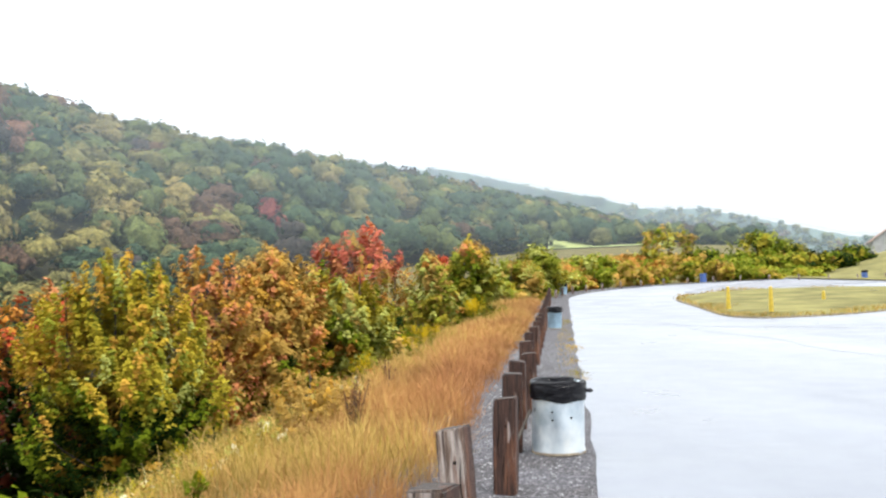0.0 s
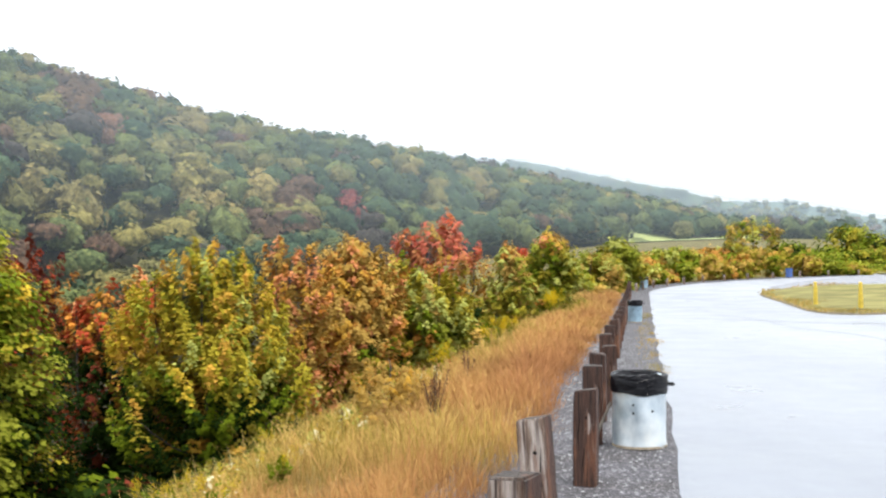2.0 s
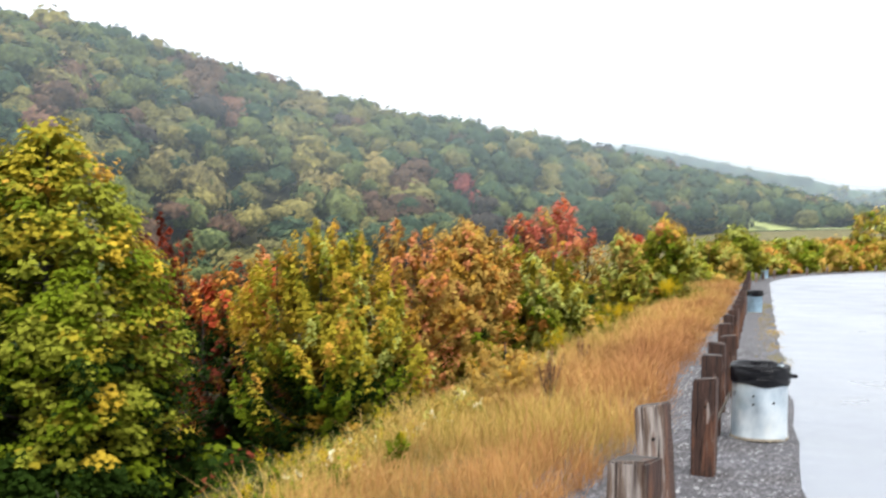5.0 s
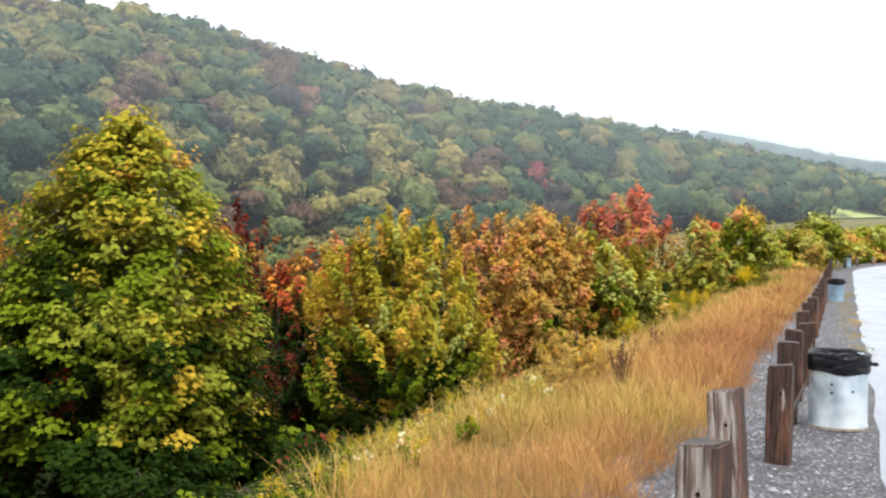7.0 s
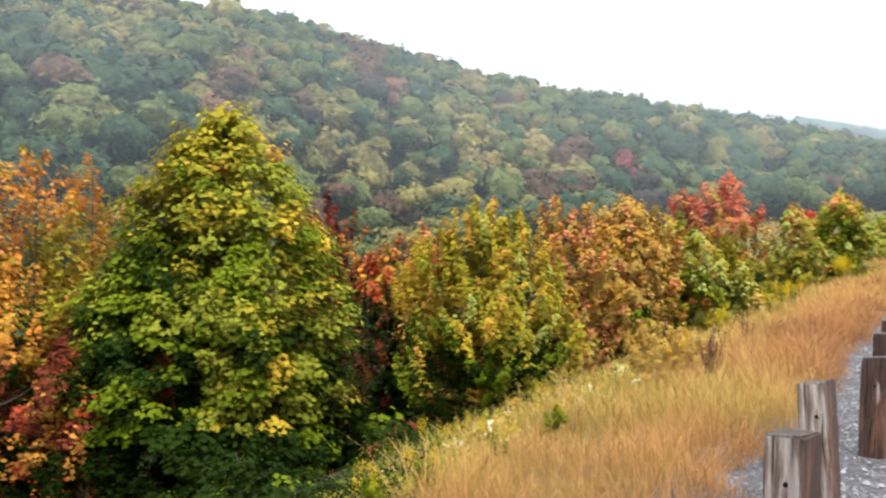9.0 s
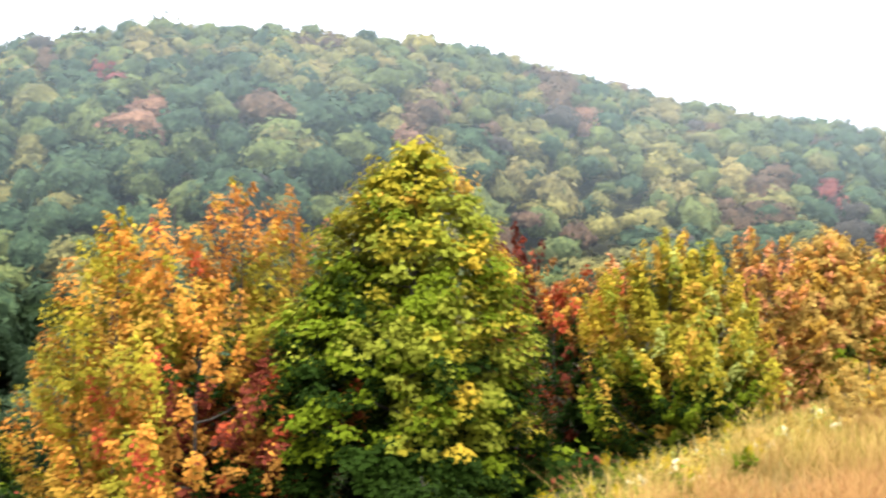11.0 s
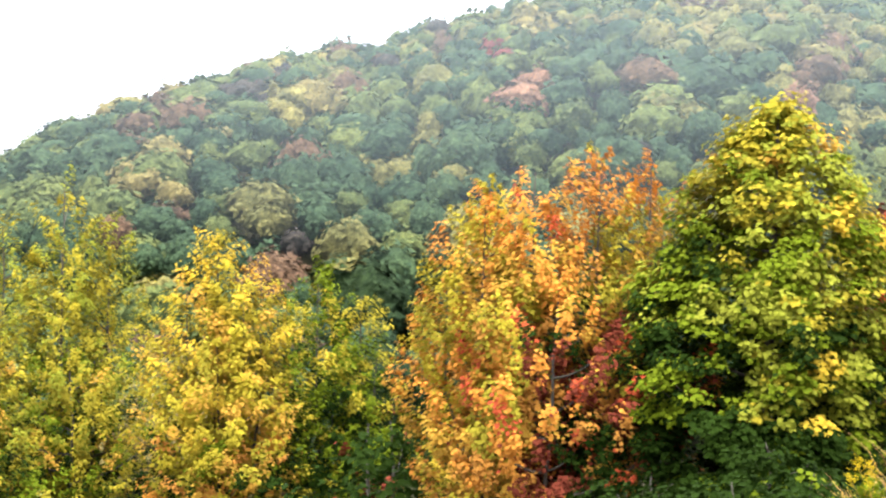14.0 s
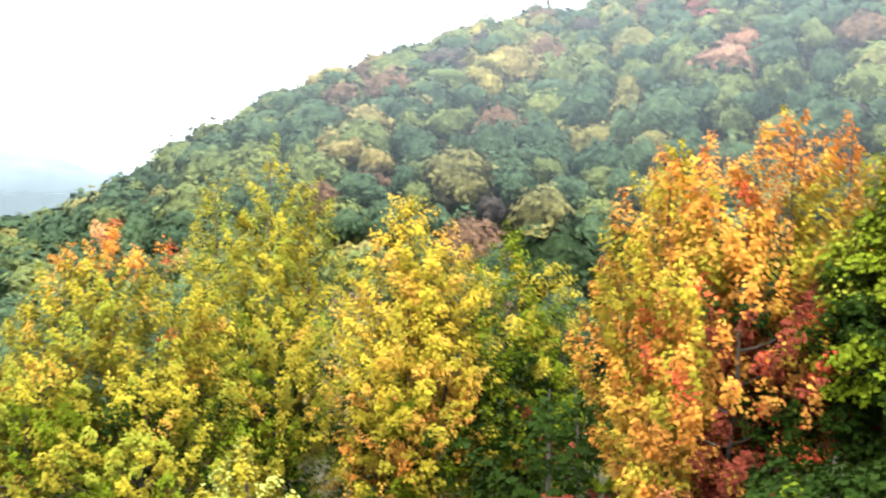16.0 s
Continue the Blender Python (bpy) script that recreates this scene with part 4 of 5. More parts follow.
mist("thin pale blue sheet standing in for haze before the wooded hillside", -30, 104, ([-30, 0, 10, 25, 40, 104], [200, 200, 150, 100, 51, 50]), 2.5,
     make_mist("hill_haze", (("Z", -0.02, 0.23, 0.0, 0.36), ("X", -0.5, 0.1, 0.53, 1.4))))
mist("pale blue sheet standing in for haze before the far ridges", -34, 12, ([-34, 12], [760, 760]), 0.25,
     make_mist("ridge_haze", (("Z", 0.0, 0.115, 0.15, 0.5),)), [(max(np.interp(q, *zip(*sorted(RIDGE))) if -20 < q else 0, np.interp(q, *zip(*sorted(RIDGE_FAR))) if q < -4 else 0)) for q in np.linspace(-34, 12, 90)])
mist("pale blue sheet standing in for haze across the valley before the far hill", 76, 120, ([76, 120], [470, 470]), 0.7,
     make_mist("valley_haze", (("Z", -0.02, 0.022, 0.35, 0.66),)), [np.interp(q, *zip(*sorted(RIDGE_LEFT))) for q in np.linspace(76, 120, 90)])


# ---------------------------------------------------------------- bank grass
def on_line(a, s=0.0):
    p = PL_O + PL_U * a + PL_N * s
    return float(p[0]), float(p[1])


def grass(name, label, mats, count, s_range, a_range, tall, seed, bias=1.7, plume=0.6, lean=(0.03, 0.65), toward=0.0):
    """Grass blades in tufts, some with a feathery seed head; the kinds grow in patches."""
    rng = np.random.default_rng(seed)
    nt_ = count // 10
    ta = a_range[0] + (a_range[1] - a_range[0]) * rng.random(nt_) ** bias
    ts = rng.uniform(*s_range, nt_)
    tuft = rng.integers(0, nt_, count)
    spread = 0.055 + 0.004 * ta[tuft]
    da, ds = rng.normal(0, 1, count), rng.normal(0, 1, count)
    a = ta[tuft] + da * spread
    near_edge = s_range[0] + 0.36 * wave(a * 6.0, a * 2.3, 3.1, 0.4) + 0.14 * np.sin(a * 4.7)
    s = np.maximum(ts[tuft] + ds * spread, near_edge + rng.uniform(0, 0.15, count))
    # the crest lies closer to the posts at the near end
    crest = np.interp(a, [2, 4, 4.8, 7, 9, 11], [1.2, 1.9, 2.5, 3.1, 4.5, 7.5])
    keep = s < crest
    a, s, tuft, near_edge, da, ds = a[keep], s[keep], tuft[keep], near_edge[keep], da[keep], ds[keep]
    count = len(a)
    x = PL_O[0] + PL_U[0] * a + PL_N[0] * s
    y = PL_O[1] + PL_U[1] * a + PL_N[1] * s
    z = ground(x, y) - 0.02
    tuft_h = rng.uniform(0.55, 1.2, nt_)[tuft]
    h = rng.uniform(tall[0], tall[1], count) * tuft_h * (0.8 + 0.4 * wave(x, y, 0.5, 2.0) + 0.32 * wave(x, y, 0.19, 1.0)) * smooth(near_edge - 0.3, near_edge + 0.5, s) * (0.55 + 0.45 * smooth(2, 6.5, a))
    w = (0.00045 + 0.000085 * np.maximum(a, 1)) * rng.uniform(0.6, 1.4, count)
    # blades fan out from the heart of their tuft
    th = np.arctan2(da * PL_U[1] + ds * PL_N[1], da * PL_U[0] + ds * PL_N[0]) + rng.normal(0, 0.8, count)
    d = np.stack([np.cos(th), np.sin(th), np.zeros(count)], -1)
    side = np.stack([-d[:, 1], d[:, 0], d[:, 2]], -1)
    bend = h * rng.uniform(*lean, count) * np.minimum(1.3, 0.35 + 0.6 * np.hypot(da, ds))
    base = np.stack([x, y, z], -1)
    vs = []
    head = np.where(rng.random(count) < plume, 2.2, 0.9)
    for q, ww in ((0, 1.0), (0.75, head), (1.0, 0.2)):
        c = base + d * (bend * q ** 2)[:, None] + np.array([0, 0, 1]) * (h * (q - 0.12 * q ** 3))[:, None]
        vs += [c - side * (w * ww)[:, None], c + side * (w * ww)[:, None]]
    v = np.stack(vs, 1).reshape(-1, 3)
    f = (np.array([(0, 1, 3, 2), (2, 3, 5, 4)])[None] + (np.arange(count) * 6)[:, None, None]).reshape(-1, 4)
    zone = wave(x, y, 1.9, seed * 0.37) + 0.85 * wave(x, y, 0.5, seed * 0.91) + rng.normal(0, 0.32, nt_)[tuft] + rng.normal(0, 0.14, count) + toward * (s - 1.75)
    mi = np.digitize(zone, [m[1] for m in mats[1:]])
    ob = mesh_object(name, v, f, [m[0] for m in mats], np.repeat(mi, 2))
    return tagged(ob, label, "grass", kind="stuff")


# thatch under the grass
rows = []
us2, ss = np.linspace(-4, 70, 120), np.linspace(1.0, 7.5, 24)
for u in us2:
    for v_ in ss:
        x, y = on_line(u, v_)
        over = max(0.0, v_ - float(np.interp(u, [2, 5, 8, 11], [1.8, 2.5, 3.5, 7.5])))
        rows.append((x, y, float(ground(x, y)) - 0.4 * min(over, 1.0) + 0.05 * float(smooth(1.0, 1.6, v_)) - 0.05 + 0.02 * math.sin(u * 3 + v_ * 5)))
ob = mesh_object("bank_thatch", rows, grid_faces(120, 24), [THATCH], flat=False)
tagged(ob, "matted dry grass thatch covering the bank", "bank", kind="structure")
grass("tawny_grass", "tall dry tawny grass along the top of the bank", [(RUSSET, 0), (TAWNY, -0.62), (STRAW, 0.36), (MOSSY, 0.95)], 105000, (0.6, 3.3), (0.8, 64), (0.3, 0.72), 31, 1.9, lean=(0.1, 0.95), toward=0.62)
grass("straw_grass", "pale straw and green weeds on the edge of the bank", [(STRAW, 0), (MOSSY, 0.25), (PALE_W, 0.85)], 60000, (2.3, 6.5), (1.5, 60), (0.22, 0.55), 32, lean=(0.1, 0.95))


grass("verge_grass", "thin dry yellow grass along the edge of the road", [(STRAW, 0), (MOSSY, 0.2)], 3000, (-1.0, -0.72), (17, 42), (0.06, 0.16), 33, 1.0, 0.3)


# low weeds on the slope behind the crest
def slope_weeds():
    rng = np.random.default_rng(41)
    n = 2300
    a = rng.uniform(3.0, 24, n)
    s = np.interp(a, [2, 5, 8, 11], [1.7, 2.3, 3.2, 3.6]) + rng.exponential(1.7, n)
    x = PL_O[0] + PL_U[0] * a + PL_N[0] * s
    y = PL_O[1] + PL_U[1] * a + PL_N[1] * s
    tall = rng.uniform(0.1, 0.34, n) * np.interp(a, [4, 9], [0.35, 1.0])
    which = np.repeat(np.arange(n), 18)
    m = len(which)
    up = rng.random(m)
    p = np.stack([x[which] + rng.normal(0, 0.07, m), y[which] + rng.normal(0, 0.07, m), ground(x, y)[which] + tall[which] * up], -1)
    v, f = leaves(p, rng.normal(0, 0.5, (m, 3)) + np.array([0, 0, 1.0]), rng.uniform(0.03, 0.065, m), rng)
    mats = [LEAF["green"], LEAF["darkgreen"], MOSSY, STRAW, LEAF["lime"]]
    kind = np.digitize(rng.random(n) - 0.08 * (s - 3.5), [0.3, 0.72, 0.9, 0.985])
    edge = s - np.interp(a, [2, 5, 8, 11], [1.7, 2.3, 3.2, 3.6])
    # the nearest weeds mostly take the dark green that stands for shade
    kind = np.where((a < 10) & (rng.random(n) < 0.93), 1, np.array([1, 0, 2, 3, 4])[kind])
    kind = np.where((a > 6) & (edge < 0.7), rng.choice([2, 2, 0], n), kind)
    ob = mesh_object("slope_weeds", v, f, mats, kind[which])
    tagged(ob, "low green and straw weeds covering the slope", "weeds", kind="stuff")


slope_weeds()


def goldenrod(x, y, tall, seed, big=1.0):
    """A goldenrod plant: stems with narrow leaves and a plume of flowers."""
    rng = np.random.default_rng(seed)
    root = thing("goldenrod", "goldenrod plant with bright yellow flower plumes", "plant", pose(x, y, float(ground(x, y)) - 0.01), "goldenrod on the bank")
    tv, tf, n0, fp, lp = [], [], 0, [], []
    for k in range(5):
        a = rng.uniform(0, 6.28)
        top = np.array([math.cos(a) * 0.16, math.sin(a) * 0.16, tall * rng.uniform(0.8, 1.05)])
        v, f = tube([(0, 0, 0), top * np.array([0.35, 0.35, 0.55]), top], [0.006, 0.005, 0.003], 4)
        tv.append(v)
        tf.append(f + n0)
        n0 += len(v)
        fp.append(top + rng.normal(0, 1, (70, 3)) * np.array([0.05, 0.05, 0.09]) * big)
        q = rng.uniform(0.1, 0.85, (26, 1))
        lp.append(top * np.array([0.5, 0.5, 1.0]) * q + rng.normal(0, 0.03, (26, 3)))
    mesh_object("stem", np.concatenate(tv), np.concatenate(tf), [MOSSY], parent=root)
    fp, lp = np.concatenate(fp), np.concatenate(lp)
    v, f = leaves(fp, rng.normal(size=fp.shape), np.full(len(fp), 0.03 * big), rng)
    tagged(mesh_object("flower_plume", v, f, [ROD], parent=root), kind="stuff")
    v, f = leaves(lp, rng.normal(size=lp.shape) + np.array([0, 0, 0.6]), np.full(len(lp), 0.07), rng)
    mesh_object("foliage", v, f, [LEAF["green"]], parent=root)


for i, (a, s_, tall, big) in enumerate([(23.5, 3.1, 0.8, 0.9), (24.3, 3.0, 0.9, 1.0), (26.0, 2.9, 0.85, 1.0), (9.6, 4.6, 0.5, 0.5), (10.6, 4.8, 0.5, 0.42),
                                        (12.6, 4.6, 0.5, 0.5), (18.5, 3.3, 0.7, 0.9), (42.8, 3.0, 1.0, 1.7), (40.5, 3.1, 1.0, 1.6), (42.0, 3.2, 0.9, 1.5),
                                        (5.5, 2.9, 0.42, 0.4), (6.3, 2.95, 0.4, 0.36), (7.4, 2.85, 0.45, 0.42), (8.6, 2.8, 0.45, 0.36)]):
    x, y = on_line(a, s_)
    goldenrod(x, y, tall, 60 + i, big)


# ---------------------------------------------------------------- posts, litter bins
def timber_post(name, label, x, y, top, w, seed, lean=(0, 0), group="timber posts along the road", z=None, turn=0.0, grey=False, scar=False):
    rng = random.Random(seed)
    z = float(ground(x, y)) if z is None else z
    root = thing(name, label, "post", pose(x, y, z, lean[0], lean[1], -6.7 + turn + rng.uniform(-4, 4)), group)
    bm = bmesh.new()
    bmesh.ops.create_cube(bm, size=1, matrix=Matrix.Translation((0, 0, top / 2 - 0.15)) @ Matrix.Diagonal((w, w, top + 0.3, 1)))
    bmesh.ops.subdivide_edges(bm, edges=[e for e in bm.edges if abs(e.verts[0].co.z - e.verts[1].co.z) > 0.1], cuts=6)
    bmesh.ops.bevel(bm, geom=[e for e in bm.edges if len(e.link_faces) == 2 and e.calc_face_angle() > 0.5], offset=0.012, segments=2, affect="EDGES")
    tilt_top = rng.uniform(-0.12, 0.12)
    for v in bm.verts:
        v.co.x += rng.uniform(-0.004, 0.004)
        v.co.y += rng.uniform(-0.004, 0.004)
        if v.co.z > top * 0.9:
            v.co.z += v.co.x * tilt_top + rng.uniform(-0.004, 0.004)
    bm.normal_update()
    for fc in bm.faces:
        fc.material_index = 1 if grey == "all" or grey and fc.normal.y < -0.8 else 2 if fc.normal.z > 0.25 else 0
    body = part("post_body", bm, TIMBER, root)
    body.data.materials.append(GREY_TIMBER)
    body.data.materials.append(END_GRAIN)
    bm = bmesh.new()
    bmesh.ops.create_cone(bm, cap_ends=True, segments=12, radius1=0.013, radius2=0.013, depth=w + 0.008,
                          matrix=Matrix.Translation((rng.uniform(-0.02, 0.03), 0, top * 0.72)) @ Matrix.Rotation(radians(90), 4, "X"))
    part("bolt_hole", bm, HOLE, root, "dark drilled bolt hole")
    # drying cracks down the front
    for k in range(2):
        cx, c0, ln = rng.uniform(-0.3, 0.38) * w, rng.uniform(0.1, 0.4) * top, rng.uniform(0.25, 0.5) * top
        bm = bmesh.new()
        ring_v = []
        for q in range(9):
            f = q / 8
            half = 0.0045 * math.sin(math.pi * f) + 0.0006
            mid = cx + 0.006 * math.sin(f * 7 + seed)
            ring_v.append([bm.verts.new((mid + half * e, -w / 2 - (0.005 if e else 0.0065), c0 + ln * f)) for e in (-1, 0, 1)])
        for p, q in zip(ring_v, ring_v[1:]):
            for e in (0, 1):
                bm.faces.new((p[e], p[e + 1], q[e + 1], q[e]))
        part("drying_crack", bm, HOLE, root, "dark drying crack in the timber")
    if scar:
        bm = bmesh.new()
        bmesh.ops.create_icosphere(bm, subdivisions=2, radius=1.0, matrix=Matrix.Translation((0.035, -w / 2, top * 0.66)) @ Matrix.Diagonal((0.013, 0.008, 0.1, 1)))
        part("split_scar", bm, GREY_TIMBER, root, "pale bare wood where a splinter broke away")
    return root


POSTS = [(4.7, 0.12, 0.83, 0.2), (6.7, 0.18, 0.80, 0.2), (8.35, -0.03, 0.80, 0.19), (10.3, 0.0, 0.82, 0.2), (11.85, 0.0, 0.82, 0.19), (13.3, -0.1, 0.8, 0.19),
         (15.8, 0.05, 0.8, 0.19), (18.3, 0.05, 0.8, 0.19), (20.5, 0.0, 0.8, 0.19), (23, 0.0, 0.8, 0.19), (25.4, 0.0, 0.8, 0.19), (28, 0, 0.8, 0.19)]
a = 30.5
while a < 60:
    POSTS.append((a, 0.0, 0.8, 0.19))
    a += 2.6
for i, (a, s, h, w) in enumerate(POSTS):
    x, y = on_line(a, s)
    timber_post("timber_post", "square weathered timber post set in the gravel", x, y, h, w, i, (random.uniform(-1, 1), -4.0 if i == 1 else random.uniform(-1.2, 1.2)),
                turn={0: -22, 1: -8, 2: -10}.get(i, random.uniform(-8, 4)), grey=i < 2, scar=i == 2)
u = 63.0
while u < 165:
    p = edge_point(u, -0.9)
    timber_post("timber_post", "low bleached timber post beside the far bend of the road", float(p[0]), float(p[1]), 0.55, 0.15, int(u * 10), group="timber posts round the bend", grey="all")
    u += 3.7


def litter_bin(name, label, x, y, diameter, tall, seed, body=None, bag=True, turn=0.0):
    rng = random.Random(seed)
    root = thing(name, label, "litter bin", pose(x, y, float(ground(x, y)) + 0.012, 0, 0, turn), "litter bins along the road")
    r = diameter / 2
    bm = bmesh.new()
    seg = 48
    rings = [(0.0, 0.94), (0.012, 1.0), (0.03, 1.0), (0.05, 0.985), (tall * 0.2, 0.985), (tall * 0.34, 0.982), (tall * 0.48, 0.985), (tall * 0.62, 0.983),
             (tall * 0.76, 0.985), (tall - 0.02, 0.985), (tall - 0.01, 1.01), (tall, 1.0), (tall, 0.95), (tall * 0.25, 0.95)]
    vs = []
    for z, k in rings:
        ring_v = []
        for i in range(seg):
            t = i / seg * 2 * math.pi
            dent = 1 + 0.014 * math.sin(3 * t + z * 9 + seed) + 0.009 * math.sin(5 * t - z * 14)
            ring_v.append(bm.verts.new((r * k * dent * math.cos(t), r * k * dent * math.sin(t), z)))
        vs.append(ring_v)
    for q, w in zip(vs, vs[1:]):
        for i in range(seg):
            bm.faces.new((q[i], q[(i + 1) % seg], w[(i + 1) % seg], w[i]))
    bm.faces.new(vs[0][::-1])
    bm.faces.new(vs[-1])
    for fc in bm.faces:
        fc.smooth = True
    part("drum", bm, body or ZINC, root)
    bm = bmesh.new()
    for i in range(seg):
        t, t2 = i / seg * 2 * math.pi, (i + 1) / seg * 2 * math.pi
        q = [bm.verts.new((r * k * math.cos(w), r * k * math.sin(w), z)) for w, z, k in ((t, 0.0, 1.015), (t2, 0.0, 1.015), (t2, 0.022, 1.015), (t, 0.022, 1.015))]
        bm.faces.new(q)
    bmesh.ops.remove_doubles(bm, verts=bm.verts, dist=0.0005)
    bmesh.ops.solidify(bm, geom=bm.faces[:], thickness=0.006)
    part("base_ring", bm, RUST, root, "rust-stained bottom ring")
    for t, z in ((-1.9, 0.44), (-1.9, 0.36), (-1.2, 0.38)):
        bm = bmesh.new()
        bmesh.ops.create_cone(bm, cap_ends=True, segments=10, radius1=0.011, radius2=0.011, depth=0.02,
                              matrix=Matrix.Translation((r * math.cos(t), r * math.sin(t), tall * z / 0.72)) @ Matrix.Rotation(t, 4, "Z") @ Matrix.Rotation(radians(90), 4, "Y"))
        part("drain_hole", bm, HOLE, root, "small dark punched hole")
    if bag:
        bm = bmesh.new()
        seg = 96
        prof = [(-0.175, 1.03), (-0.16, 1.07), (-0.135, 1.05), (-0.11, 1.085), (-0.085, 1.055), (-0.06, 1.085), (-0.035, 1.06), (-0.01, 1.075), (0.012, 1.05),
                (0.022, 1.0), (0.008, 0.945), (-0.05, 0.9), (-0.2, 0.86), (-0.32, 0.7), (-0.36, 0.3)]
        vs = []
        for j, (z, k) in enumerate(prof):
            ring_v = []
            for i in range(seg):
                t = i / seg * 2 * math.pi
                fold = 0.012 * math.sin(7 * t + 2 * math.sin(2 * t) + j * 2.1) + 0.009 * math.sin(19 * t + j * 2.9 + seed) + rng.uniform(-0.006, 0.006)
                drop = (0.012 * math.sin(2 * t + 1 + 0.4 * j) + 0.007 * math.sin(5 * t + j) + rng.uniform(-0.004, 0.004)) * (1 if j < 9 else 0.4)
                ring_v.append(bm.verts.new((r * (k + fold) * math.cos(t), r * (k + fold) * math.sin(t), tall + z + drop)))
            vs.append(ring_v)
        for q, w in zip(vs, vs[1:]):
            for i in range(seg):
                bm.faces.new((q[i], q[(i + 1) % seg], w[(i + 1) % seg], w[i]))
        bm.faces.new(vs[-1])
        for fc in bm.faces:
            fc.smooth = True
        bag_part = part("bin_bag", bm, BAG, root, "crumpled black plastic bag folded over the rim")
        # loose knot at the side
        bm = bmesh.new()
        bmesh.ops.create_icosphere(bm, subdivisions=2, radius=0.03, matrix=Matrix.Translation((r * 1.13, -0.05, tall - 0.09)) @ Matrix.Diagonal((1.7, 0.6, 0.7, 1)))
        for v in bm.verts:
            v.co += Vector((rng.uniform(-0.006, 0.006), rng.uniform(-0.006, 0.006), rng.uniform(-0.006, 0.006)))
        part("bag_knot", bm, BAG, bag_part, "loose knotted corner of the bag")
    return root


litter_bin("litter_bin", "galvanised steel drum bin lined with a black bag", 1.17, 10.15, 0.55, 0.72, 3)
litter_bin("litter_bin", "galvanised steel drum bin lined with a black bag, further along", 3.9, 34.3, 0.5, 0.74, 4, BLUE_ZINC)
litter_bin("litter_bin", "steel drum bin with a black bag near the bend", 8.5, 69.0, 0.55, 0.75, 5, BLUE_ZINC)
p = edge_point(95, -1.0)
litter_bin("litter_bin", "blue steel drum bin among the posts of the bend", float(p[0]), float(p[1]), 0.6, 0.85, 6, BLUE, False)
p = edge_point(116, -1.2)
litter_bin("litter_bin", "dark steel drum bin beside the far road", float(p[0]), float(p[1]), 0.6, 0.85, 7, BLUE, True)


def marker_post(x, y, tall):
    root = thing("marker_post", "yellow painted steel marker post on the grass island", "post", pose(x, y, float(ground(x, y)) + 0.2), "yellow marker posts")
    bm = bmesh.new()
    bmesh.ops.create_cone(bm, cap_ends=True, segments=16, radius1=0.1, radius2=0.065, depth=tall, matrix=Matrix.Translation((0, 0, tall / 2)))
    part("pipe", bm, YELLOW, root)
    bm = bmesh.new()
    bmesh.ops.create_uvsphere(bm, u_segments=16, v_segments=8, radius=0.066, matrix=Matrix.Translation((0, 0, tall)) @ Matrix.Diagonal((1, 1, 0.5, 1)))
    part("cap", bm, YELLOW, root)


marker_post(12.5, 42.8, 0.95)
marker_post(13.4, 39.9, 1.0)
marker_post(18.8, 48.2, 0.5)

